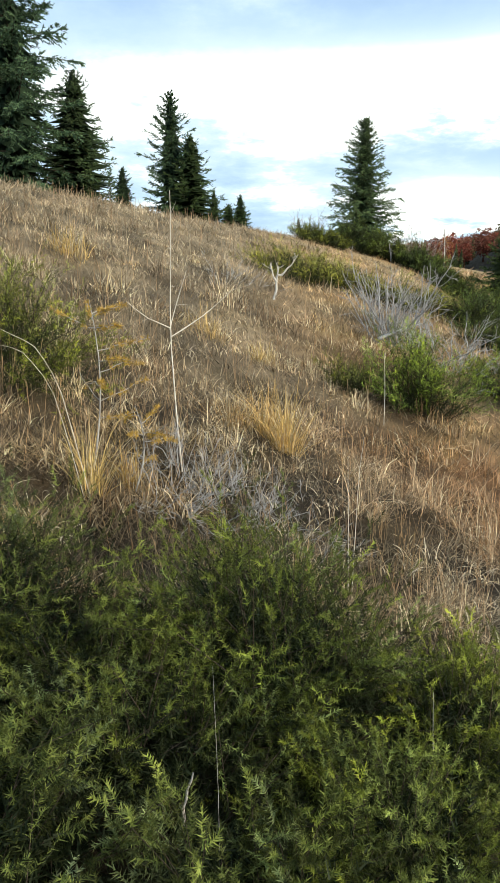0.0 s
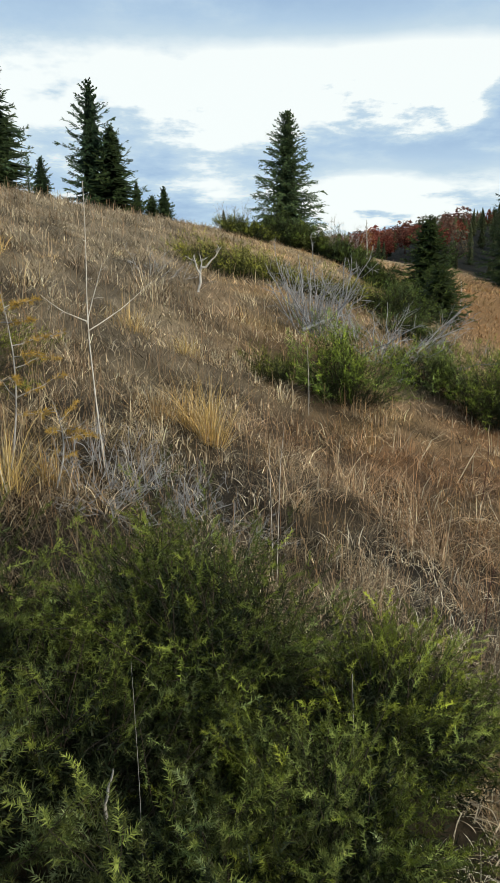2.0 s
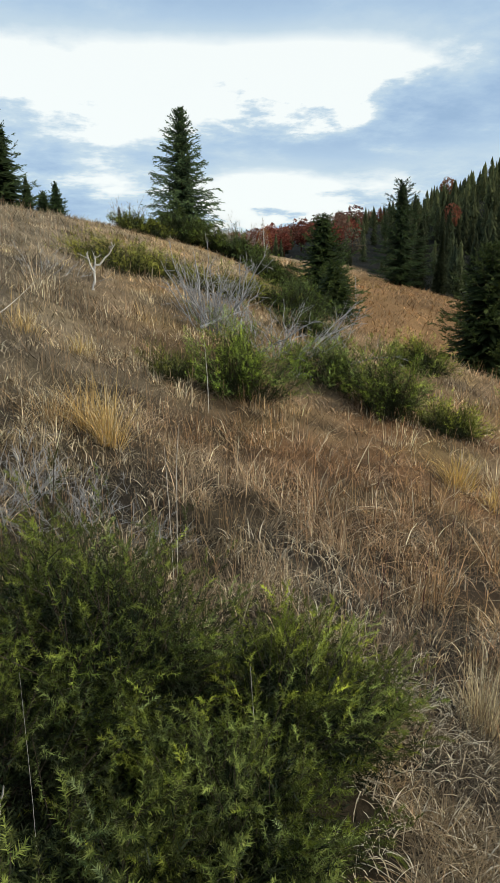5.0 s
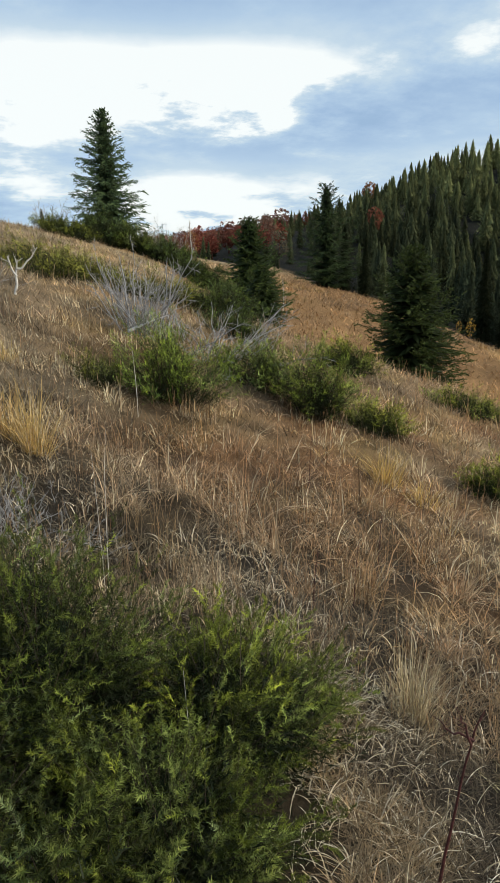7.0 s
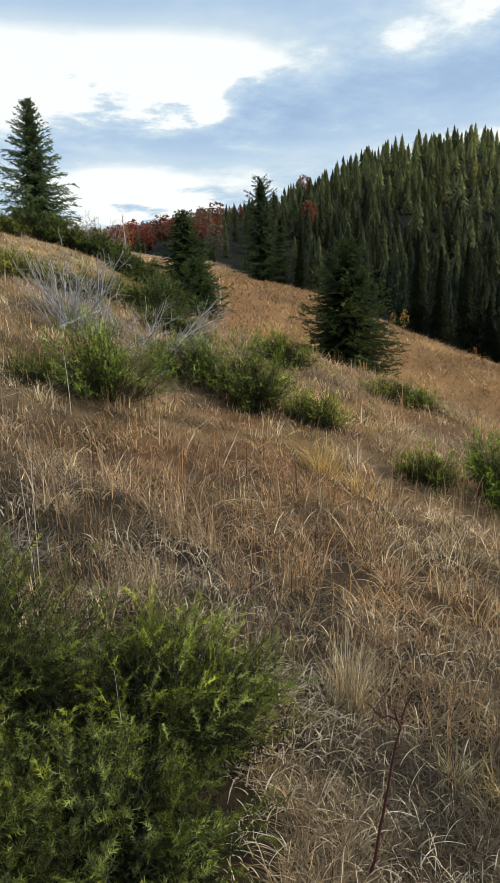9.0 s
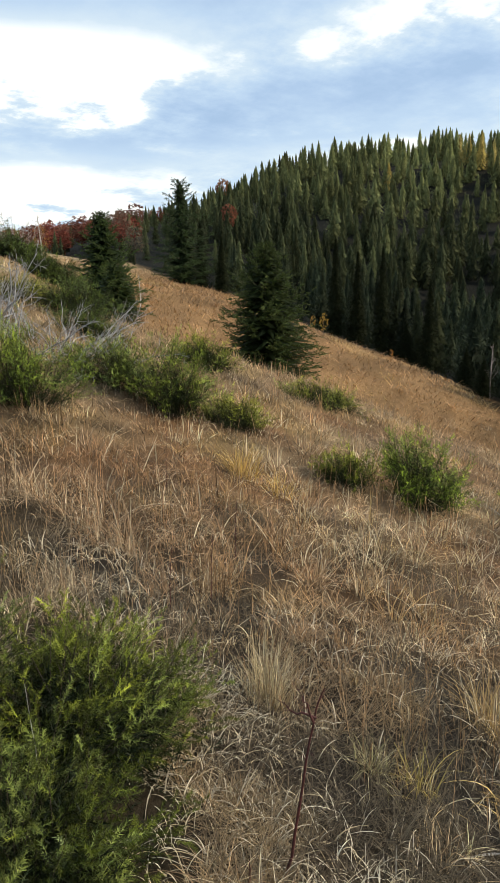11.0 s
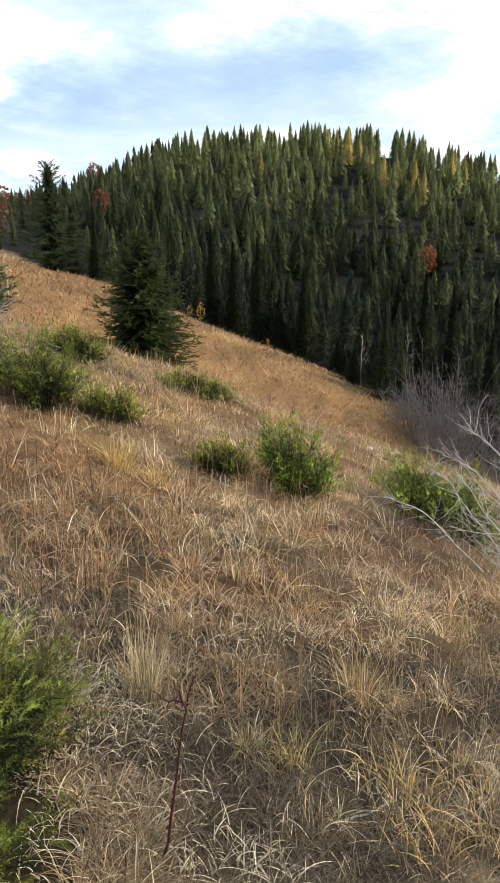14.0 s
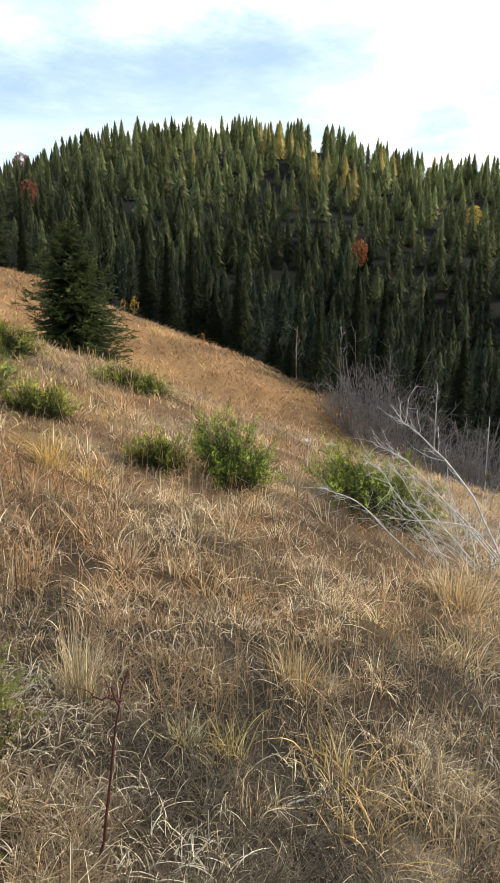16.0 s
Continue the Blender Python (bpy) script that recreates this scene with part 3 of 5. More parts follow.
for k, (x, y, h, sp, n, c, label, fan, curl, broad) in enumerate((
        (0.25, 4.62, 0.58, 0.10, 190, (0.62, 0.44, 0.17), "tall golden tuft of dry grass among brown litter", 0.2, 0.7, 1.0),
        (0.12, 4.85, 0.44, 0.14, 130, (0.56, 0.38, 0.15), "golden tuft of dry grass beside a taller one", 0.2, 0.8, 1.0),
        (-0.12, 4.8, 0.36, 0.16, 110, (0.46, 0.31, 0.15), "tawny tuft of dry grass beside a golden one", 0.25, 0.9, 1.0),
        (-0.77, 3.15, 0.42, 0.08, 130, (0.58, 0.43, 0.17), "golden tuft of dry grass behind the juniper", 0.18, 0.8, 1.0),
        (-0.62, 3.35, 0.3, 0.08, 90, (0.52, 0.34, 0.11), "small orange tuft of dry grass", 0.2, 0.8, 1.0),
        (3.46, 5.45, 0.42, 0.14, 150, (0.58, 0.40, 0.13), "yellow tuft of dry grass on the slope", 0.2, 0.9, 1.0),
        (3.75, 5.2, 0.28, 0.2, 110, (0.58, 0.40, 0.13), "low yellow tuft of dry grass", 0.3, 1.0, 1.0),
        (-0.42, 7.0, 0.38, 0.2, 90, (0.55, 0.40, 0.18), "golden tuft of dry grass on the hillside", 0.2, 0.9, 1.0),
        (0.1, 6.9, 0.32, 0.17, 80, (0.56, 0.42, 0.18), "golden tuft of dry grass on the hillside", 0.2, 0.9, 1.0),
        (-2.2, 8.4, 0.45, 0.3, 130, (0.50, 0.36, 0.14), "pale golden tuft higher up the hillside", 0.2, 0.9, 1.0),
        (2.02, 1.62, 0.20, 0.10, 60, (0.50, 0.40, 0.13), "small tuft of straw with a few yellow-green blades", 0.2, 0.9, 1.4),
        (2.42, 1.30, 0.25, 0.22, 80, (0.58, 0.42, 0.16), "coarse golden tuft with broad blades bending over", 0.22, 1.2, 1.9),
        (2.24, 1.00, 0.20, 0.30, 80, (0.56, 0.38, 0.15), "coarse golden tuft with curling blades", 0.25, 1.3, 1.7),
        (2.72, 1.05, 0.22, 0.32, 80, (0.55, 0.39, 0.17), "coarse tuft of straw with curling blades", 0.25, 1.3, 1.7),
        (2.55, 0.78, 0.20, 0.30, 80, (0.50, 0.34, 0.15), "rusty golden tuft with nodding blades", 0.25, 1.2, 1.6),
        (1.64, 2.18, 0.38, 0.10, 230, (0.50, 0.41, 0.25), "upright pale tuft of fine dry grass", 0.12, 0.5, 0.9),
        (1.88, 1.76, 0.14, 0.09, 170, (0.42, 0.38, 0.2), "short rounded tuft of fine grass", 0.35, 0.9, 0.8),
        (2.75, 1.85, 0.30, 0.12, 120, (0.52, 0.36, 0.15), "tawny tuft of dry grass beside the track", 0.22, 1.0, 1.2),
        (5.7, 2.35, 0.45, 0.3, 170, (0.50, 0.35, 0.17), "tall tawny tuft below the dead branches", 0.2, 0.9, 1.0),
        (4.6, 1.75, 0.34, 0.25, 140, (0.48, 0.35, 0.17), "tawny tuft beside the bare ground", 0.25, 1.0, 1.0))):
    tuft(x, y, h, sp, n, 100 + k, np.array(c), label, fan, curl, broad)


# ---- junipers ----
def juniper(x, y, rx, ry, height, branches, plumes, shoots, count, size, seed, label, tone=(1, 1, 1), yellow=0.35, turn=0.0, boughs=1, toward=(0.0, 0.0), ndl=0.0185, slim=0.068, inner=1.0):
    """A juniper: boughs arching up and out, feathery plumes on them, and needled shoots in order along each plume."""
    rng = np.random.RandomState(seed)
    ob = root("juniper_bush", x, y, label, "juniper", "junipers")
    g0 = float(ground_z(x, y))
    ca, sa = math.cos(radians(turn)), math.sin(radians(turn))
    k = 8
    t = np.linspace(0, 1, k)[None, :, None]
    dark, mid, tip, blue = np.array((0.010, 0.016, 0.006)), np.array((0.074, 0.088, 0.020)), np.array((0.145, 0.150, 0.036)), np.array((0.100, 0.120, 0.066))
    for b in range(boughs):
        m = max(2, branches // boughs)
        a = 6.283 * (b + rng.uniform(0, 1, m)) / boughs
        u = np.sqrt(rng.uniform(0.0, 1, m))
        ex, ey = rx * u * np.cos(a), ry * u * np.sin(a)
        tx, ty = ex * ca - ey * sa + toward[0] * height, ex * sa + ey * ca + toward[1] * height
        lump = 1 + 0.22 * ripple(tx + x, ty + y, 0.6 * max(rx, ry), seed)
        tz = ground_z(x + tx, y + ty) - g0 + height * np.sqrt(1.02 - 0.85 * u * u) * rng.uniform(0.45, 1.0, m) * lump
        bx, by = tx * 0.4 + rng.normal(0, 0.06, m) * rx, ty * 0.4 + rng.normal(0, 0.06, m) * ry
        start = np.stack([bx, by, ground_z(x + bx, y + by) - g0 - 0.02], -1)[:, None]
        end = np.stack([tx, ty, tz], -1)[:, None]
        path = start + (end - start) * np.concatenate([t ** 1.15, t ** 1.15, t ** 0.85], -1) + np.cumsum(rng.normal(0, 0.012, (m, k, 3)), 1) * height
        thick = (0.003 + 0.005 * rng.uniform(0, 1, (m, 1))) * math.sqrt(height)
        # plumes, each leaning its own way, the last one carrying the bough on
        n = m * plumes
        which = np.repeat(np.arange(m), plumes)
        f = np.tile((np.arange(plumes) + 1.0) / plumes, m) ** 0.7
        f = np.clip(f - rng.uniform(0, 0.12, n) * (f < 0.99), 0.15, 1.0)
        p, d = along(path, which, f)
        far = np.stack([tx, ty, 0 * tx], -1)[which] / max(rx, ry)
        way = unit(d * 0.65 + rng.normal(0, 0.6, (n, 3)) * (1.1 - 0.6 * f)[:, None] + 0.45 * far + np.array((0, 0, 0.38)))
        ln = size * rng.uniform(0.6, 1.25, n) * (1.2 - 0.35 * f)
        plume = bent(p, way, ln, rng.uniform(-0.32, 0.2, n), 6, 0.022, rng)
        wood = [tubes(path, thick * (1 - 0.8 * t[..., 0]), 4), tubes(plume[:, ::5], np.full((n, 1), 0.007 * size) * np.array((1, 0.4))[None], 3)]
        bough = part("bough", wood, DARK_BARK, ob)
        # shoots go off alternately, long at the foot of the plume and short at its tip
        nn = n * shoots
        tw = np.repeat(np.arange(n), shoots)
        g = np.tile((np.arange(shoots) + 0.6) / shoots, n)
        p2, d2 = along(plume, tw, g)
        turnby = np.tile(np.arange(shoots) * 2.4, n) + rng.uniform(0, 0.9, nn)
        ref = unit(np.cross(d2, np.array((0.31, 0.17, 0.94))))
        off = ref * np.cos(turnby)[:, None] + np.cross(d2, ref) * np.sin(turnby)[:, None]
        way2 = unit(d2 + off * (1.15 - 0.6 * g)[:, None] + rng.normal(0, 0.15, (nn, 3)) + np.array((0, 0, 0.12)))
        length = ln[tw] * (0.52 - 0.28 * g) * rng.uniform(0.65, 1.2, nn)
        hue, pl = rng.uniform(0, 1, m)[which][tw], rng.uniform(0, 1, n)[tw]
        # shade inside the bush and at each plume's foot put into the colour
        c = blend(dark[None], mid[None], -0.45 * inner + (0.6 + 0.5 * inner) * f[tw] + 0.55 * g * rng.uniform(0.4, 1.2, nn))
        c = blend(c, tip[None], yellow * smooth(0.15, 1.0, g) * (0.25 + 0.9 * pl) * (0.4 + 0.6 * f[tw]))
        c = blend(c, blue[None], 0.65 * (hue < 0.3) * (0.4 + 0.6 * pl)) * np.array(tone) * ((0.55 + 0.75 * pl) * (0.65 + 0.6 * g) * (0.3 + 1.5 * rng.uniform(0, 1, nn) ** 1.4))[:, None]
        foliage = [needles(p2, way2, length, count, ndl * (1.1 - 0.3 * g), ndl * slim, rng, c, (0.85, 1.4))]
        # near-black needles added inside the bush, to block light and stand for its shade
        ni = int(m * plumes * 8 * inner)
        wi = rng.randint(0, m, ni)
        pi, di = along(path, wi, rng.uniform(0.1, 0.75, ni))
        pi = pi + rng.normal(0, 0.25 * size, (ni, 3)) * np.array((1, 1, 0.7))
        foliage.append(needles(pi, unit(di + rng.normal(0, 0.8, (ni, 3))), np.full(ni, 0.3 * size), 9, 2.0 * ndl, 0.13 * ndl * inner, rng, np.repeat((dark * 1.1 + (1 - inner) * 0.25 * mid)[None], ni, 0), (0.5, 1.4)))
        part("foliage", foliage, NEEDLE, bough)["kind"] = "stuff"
    return ob


# close by, at the walker's feet
juniper(-0.84, 1.93, 0.52, 0.52, 0.36, 50, 5, 7, 40, 0.30, 201, "low spreading green juniper with bluish needles close by", (1.1, 1.2, 1.15), 0.5, 0, 6)
juniper(0.10, 2.10, 0.40, 0.46, 0.50, 60, 5, 7, 40, 0.31, 202, "dense green juniper with upswept feathery shoots", (1.15, 1.28, 0.9), 0.7, 0, 6)
juniper(0.62, 1.90, 0.32, 0.27, 0.29, 46, 5, 7, 40, 0.27, 203, "yellowish green juniper at the edge of the grass", (1.85, 1.95, 1.05), 0.75, 35, 6, (0.85, 0.65))
juniper(-0.66, 1.10, 0.62, 0.38, 0.36, 42, 5, 7, 40, 0.22, 204, "grey-green low juniper shoots in front of the bush", (1.5, 1.6, 1.7), 0.25, 10, 5, ndl=0.021)
juniper(0.12, 1.18, 0.50, 0.36, 0.31, 40, 5, 7, 40, 0.21, 219, "grey-green juniper with star-shaped needle tufts", (1.6, 1.68, 1.7), 0.3, 15, 5, ndl=0.021)
juniper(-0.28, 1.55, 0.50, 0.36, 0.32, 44, 5, 7, 40, 0.26, 220, "short dark green juniper shoots between the bushes", (1.0, 1.1, 0.85), 0.5, 0, 4)
juniper(0.42, 1.52, 0.34, 0.32, 0.26, 34, 5, 7, 40, 0.23, 221, "bright green juniper shoots beside the bleached grass", (1.7, 1.8, 1.1), 0.5, 0, 4)
# on the slope
SLOPE = (
    (-1.6, 4.35, 0.75, 0.6, 0.74, 60, 0.068, "olive green juniper on the upper slope", (1.7, 1.5, 0.9), 0.5),
    (1.84, 6.95, 0.68, 0.52, 0.98, 70, 0.07, "bright green rounded juniper beside a dead shrub", (1.8, 1.9, 1.0), 0.5),
    (1.05, 6.9, 0.36, 0.3, 0.32, 18, 0.06, "small dark olive juniper in the grass", (1.2, 1.0, 0.8), 0.3),
    (3.52, 7.1, 0.50, 0.46, 0.98, 56, 0.07, "dark green juniper bush on the slope", (1.6, 1.6, 1.0), 0.45),
    (3.0, 7.75, 0.42, 0.42, 0.74, 40, 0.07, "green juniper bush behind a darker one", (1.7, 1.7, 1.2), 0.4),
    (4.15, 6.85, 0.42, 0.36, 0.34, 30, 0.065, "low yellowish juniper spreading over the grass", (2.2, 1.9, 1.0), 0.6),
    (5.6, 5.15, 0.50, 0.48, 0.90, 64, 0.068, "vivid green juniper standing alone on the slope", (1.8, 1.95, 0.95), 0.5),
    (4.8, 5.42, 0.27, 0.25, 0.36, 26, 0.06, "small olive juniper beside the larger one", (2.0, 1.8, 0.9), 0.5),
    (7.6, 4.4, 1.5, 0.85, 0.88, 110, 0.07, "spreading juniper beside bleached dead branches", (2.0, 1.95, 1.0), 0.6),
    (7.3, 9.1, 0.85, 0.5, 0.32, 40, 0.07, "low juniper patch on the shoulder of the slope", (1.8, 1.6, 0.9), 0.5),
    (5.45, 9.9, 0.5, 0.45, 0.48, 36, 0.07, "yellow-green juniper at the edge of the gully", (1.9, 1.75, 0.8), 0.7),
    (1.2, 13.4, 1.6, 1.0, 0.5, 70, 0.10, "yellowish juniper patch high on the slope", (2.0, 1.6, 0.9), 0.6),
    (2.9, 12.8, 1.3, 0.9, 0.5, 56, 0.10, "olive juniper patch above the dead shrub", (1.8, 1.5, 0.9), 0.5),
    (4.2, 12.7, 0.9, 0.7, 0.72, 50, 0.10, "dark green juniper on the rim of the gully", (0.95, 1.0, 0.8), 0.2),
    (3.7, 10.6, 0.6, 0.5, 0.34, 30, 0.085, "dark juniper behind the dead shrub", (1.0, 1.05, 0.8), 0.25),
    (4.3, 28.4, 1.2, 1.0, 1.25, 50, 0.12, "dark juniper thicket at the foot of the tall conifer", (0.75, 0.8, 0.7), 0.15),
    (5.8, 28.6, 1.3, 1.0, 1.15, 50, 0.12, "olive juniper thicket at the foot of the tall conifer", (1.0, 0.95, 0.7), 0.3),
    (6.9, 27.4, 1.3, 1.0, 1.05, 50, 0.12, "dark green juniper thicket on the skyline", (0.8, 0.85, 0.7), 0.2),
    (7.4, 25.0, 1.2, 0.9, 0.95, 50, 0.11, "dark juniper thicket on the upper slope", (0.75, 0.8, 0.65), 0.2),
    (2.7, 26.5, 1.3, 0.9, 0.5, 40, 0.10, "yellowish scrub juniper below the skyline", (1.3, 1.15, 0.7), 0.5))
for k, (x, y, rx, ry, h, n, size, label, tone, yellow) in enumerate(SLOPE):
    r = math.hypot(x, y)
    juniper(x, y, rx, ry, 0.84 * h, n, 5, 8, 14 if r < 11 else 7, 3.9 * size, 205 + k if k < 14 else 230 + k, label, [1.5 * tone[0], 1.65 * tone[1], 1.5 * tone[2]], 0.6 * yellow, 25 * (k % 3), 1, ndl=max(0.024, 0.0036 * r), slim=0.07, inner=0.5)


# ---- conifers ----
def skirts(rng, tiers, points, wide, shape):
    """The inner mass of a conifer: whorls of pointed boughs one above another, one high."""
    step = 0.93 / tiers
    u = 0.03 + step * (np.arange(tiers) + rng.uniform(-0.3, 0.3, tiers))
    k = np.arange(2 * points)
    a = (k[None] + rng.uniform(-0.6, 0.6, (tiers, 2 * points))) * 3.1416 / points + rng.uniform(0, 6.283, (tiers, 1))
    o = wide * ((1 - u) ** shape * (0.62 + 0.38 * smooth(0.0, 0.22, u)))[:, None] * np.where(k % 2 == 0, rng.uniform(0.65, 1.25, a.shape), rng.uniform(0.22, 0.5, a.shape))
    low = np.where(k % 2 == 0, rng.uniform(-1.2, 0.4, a.shape), rng.uniform(-0.2, 0.9, a.shape))
    ring = np.stack([o * np.cos(a), o * np.sin(a), np.maximum(u[:, None] + low * step, 0.005)], -1)
    top = np.stack([0 * u, 0 * u, np.minimum(u + 2.2 * step, 0.99)], -1)[:, None]
    pts = np.concatenate([top, ring], 1)
    fan = np.stack([0 * k, 1 + k, 1 + (k + 1) % (2 * points)], -1)
    return pts.reshape(-1, 3), (np.arange(tiers)[:, None, None] * (2 * points + 1) + fan[None]).reshape(-1, 3)


def conifer(name, x, y, height, radius, branches, seed, label, tone=(1, 1, 1), lean=0.0, twigs=17, droop=0.0, thin=0.0, low=0.04, shape=0.85, fine=12):
    rng = np.random.RandomState(seed)
    ob = root(name, x, y, label, "conifer tree", "conifers", sink=0.05)
    k = 9
    t = np.linspace(0, 1, k)
    axis = np.stack([0.01 * height * np.sin(3 * t + seed) + lean * t * height, 0.01 * height * np.cos(2 * t + seed) * t, t * height], -1)[None]
    part("trunk", [tubes(axis, (height * 0.017 * (1 - 0.95 * t))[None], 8)], DARK_BARK, ob)
    u = low + (0.985 - low) * ((np.arange(branches) + rng.uniform(0, 1, branches)) / branches) ** 1.1
    base, _ = along(axis, np.zeros(branches, int), u)
    az = np.arange(branches) * 2.4 + rng.uniform(-0.5, 0.5, branches)
    ln = radius * (1 - u) ** shape * rng.uniform(0.55, 1.12, branches) + 0.012 * height
    ln *= 0.62 + 0.38 * smooth(0.0, 0.22, u)
    ln *= np.where(rng.uniform(0, 1, branches) < thin, rng.uniform(0.3, 0.7, branches), 1.0)
    el = -0.05 + 0.85 * u ** 1.6 - droop + rng.normal(0, 0.13, branches)
    path = bent(base, ways(az, el), ln, 0.05 + 0.14 * rng.uniform(0, 1, branches) - 0.5 * droop, 6, 0.014, rng)
    part("limbwork", [tubes(path, (0.0032 * height * (1 - 0.75 * u))[:, None] * np.linspace(1, 0.25, 6)[None], 3)], DARK_BARK, ob)["kind"] = "stuff"
    n = branches * twigs
    which = np.repeat(np.arange(branches), twigs)
    f = rng.uniform(0.08, 1, n) ** 0.75
    p, d = along(path, which, f)
    side = unit(np.cross(d, np.array((0, 0, 1.0)))) * np.where(rng.uniform(0, 1, n) > 0.5, 1, -1)[:, None]
    way = unit(d * 0.8 + side * rng.uniform(0.1, 1.1, (n, 1)) + np.array((0, 0, 1.0)) * rng.normal(-0.1 - 2.2 * droop, 0.3, (n, 1)))
    length = (0.03 * height ** 0.5 * (1.15 - u[which]) + 0.26 * ln[which] * (1.1 - 0.7 * f)) * rng.uniform(0.5, 1.25, n)
    # twigs darker towards the trunk
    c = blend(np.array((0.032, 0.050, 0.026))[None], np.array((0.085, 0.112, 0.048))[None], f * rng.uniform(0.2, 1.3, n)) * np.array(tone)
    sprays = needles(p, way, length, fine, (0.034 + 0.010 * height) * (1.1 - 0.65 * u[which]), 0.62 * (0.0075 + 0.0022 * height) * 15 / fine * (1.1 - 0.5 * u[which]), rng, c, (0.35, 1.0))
    full = [sprays]
    if thin < 0.2:
        # skirts added to fill the crown, coloured dark for the shade inside it
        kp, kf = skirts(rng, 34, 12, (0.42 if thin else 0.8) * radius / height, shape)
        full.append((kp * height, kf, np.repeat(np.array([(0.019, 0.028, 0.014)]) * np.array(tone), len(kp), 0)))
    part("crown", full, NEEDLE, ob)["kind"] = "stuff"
    return ob


TREES = (
    ("spruce_tree", -6.55, 20.0, 8.2, 2.7, 230, "tall blue-green spruce on the crest of the hill", (0.85, 1.05, 1.2), 0.10, 0.17, 0.75),
    ("spruce_tree", -5.1, 21.0, 3.75, 1.65, 120, "dense dark spruce on the crest", (0.85, 0.95, 0.85), 0.0, 0.0, 0.72),
    ("spruce_tree", -2.85, 25.8, 4.5, 1.75, 130, "open-branched spruce leaning into its neighbour", (0.8, 1.0, 1.05), 0.03, 0.16, 0.72),
    ("spruce_tree", -2.15, 25.4, 3.0, 1.3, 110, "dark bushy spruce under a taller one", (0.85, 0.95, 0.75), 0.0, 0.0, 0.65),
    ("spruce_tree", -1.35, 25.9, 1.3, 0.5, 50, "small spruce beside two taller ones", (0.95, 1.05, 0.9), 0.0, 0.0, 0.9),
    ("spruce_tree", -4.7, 26.2, 2.1, 0.7, 70, "small dark spruce behind the crest", (0.9, 1.05, 1.0), 0.0, 0.0, 0.7),
    ("spruce_tree", -5.75, 29.0, 2.7, 0.7, 60, "slim young spruce behind the crest", (1.1, 1.3, 1.25), 0.0, 0.3, 0.8),
    ("spruce_tree", -0.95, 29.8, 1.25, 0.7, 60, "small bushy spruce on the skyline", (0.95, 1.05, 0.85), 0.0, 0.0, 0.6),
    ("spruce_tree", -0.45, 30.0, 1.65, 0.65, 70, "young spruce on the skyline", (0.9, 1.05, 0.85), 0.0, 0.0, 0.75),
    ("spruce_tree", 3.1, 46.0, 2.6, 0.7, 60, "distant young spruce behind the crest", (1.0, 1.1, 1.0), 0.0, 0.0, 0.8),
    ("fir_tree", 5.15, 32.6, 5.75, 2.1, 330, "tall full conifer with hanging twigs on the skyline", (1.2, 1.3, 1.25), 0.09, 0.16, 0.70),
    ("spruce_tree", 10.2, 15.4, 3.8, 1.75, 360, "dense dark green spruce on the shoulder of the slope", (0.95, 0.97, 0.6), 0.02, 0.0, 0.62),
    ("spruce_tree", 7.55, 20.4, 3.3, 1.5, 230, "dark spruce above the gully", (1.0, 1.1, 0.7), 0.0, 0.0, 0.66),
    ("spruce_tree", 6.85, 17.6, 1.7, 1.0, 150, "bushy dark green young spruce above the gully", (1.15, 1.2, 0.75), 0.0, 0.0, 0.5),
    ("pine_tree", 27.5, 55.6, 8.8, 3.5, 210, "tall dark conifer at the edge of the bracken", (0.8, 0.92, 0.7), 0.05, 0.15, 0.55))
for k, (name, x, y, h, rad, n, label, tone, droop, thin, shape) in enumerate(TREES):
    conifer(name, x, y, h, rad, n, 301 + k, label, [1.35 * v for v in tone] if k < 11 else tone, 0.0, 22 if thin else 16, droop, thin, 0.03, shape)


# ---- woods across the valley ----
def fir_shape(rng, sprays=70, wide=0.17, tiers=8, points=7, size=0.07, shape=0.95, broad=0.15, steep=0.0):
    """A unit conifer: an inner mass of skirts, short sprays over it and a trunk."""
    core, fans = skirts(rng, tiers, points, 0.68 * wide, shape)
    k = np.arange(sprays)
    u = 0.02 + 0.94 * ((k + rng.uniform(0, 1, sprays)) / sprays) ** 0.95
    o = (wide * (1 - u) ** shape + 0.005) * rng.uniform(0.6, 1.2, sprays)
    a = k * 2.4 + rng.uniform(-0.6, 0.6, sprays)
    out = np.stack([np.cos(a), np.sin(a), 0 * a], -1)
    side = np.stack([-np.sin(a), np.cos(a), 0 * a], -1)
    up = np.array((0, 0, 1.0))
    ln = size * rng.uniform(0.5, 1.2, sprays) * (1.1 - 0.6 * u)
    way = out * (0.8 - 0.4 * steep) + side * rng.normal(0, 0.4 - 0.2 * steep, (sprays, 1)) + up * (rng.normal(0.35, 0.5, (sprays, 1)) * (1 - steep) + 0.9 * steep)
    tip = out * o[:, None] + up * u[:, None]
    inner = tip - unit(way) * ln[:, None]
    w = (broad * ln * rng.uniform(0.7, 1.3, sprays))[:, None]
    pts = np.stack([inner - side * w, inner + side * w, tip], 1).reshape(-1, 3)
    n = len(core) + len(pts)
    trunk = np.array([(0.009, 0, 0), (-0.004, 0.008, 0), (-0.004, -0.008, 0), (0, 0, 1.03)])
    faces = np.concatenate([fans, len(core) + np.arange(len(pts)).reshape(-1, 3), np.array([(n, n + 1, n + 3), (n + 1, n + 2, n + 3), (n + 2, n, n + 3)])])
    return np.concatenate([core, pts, trunk]), faces


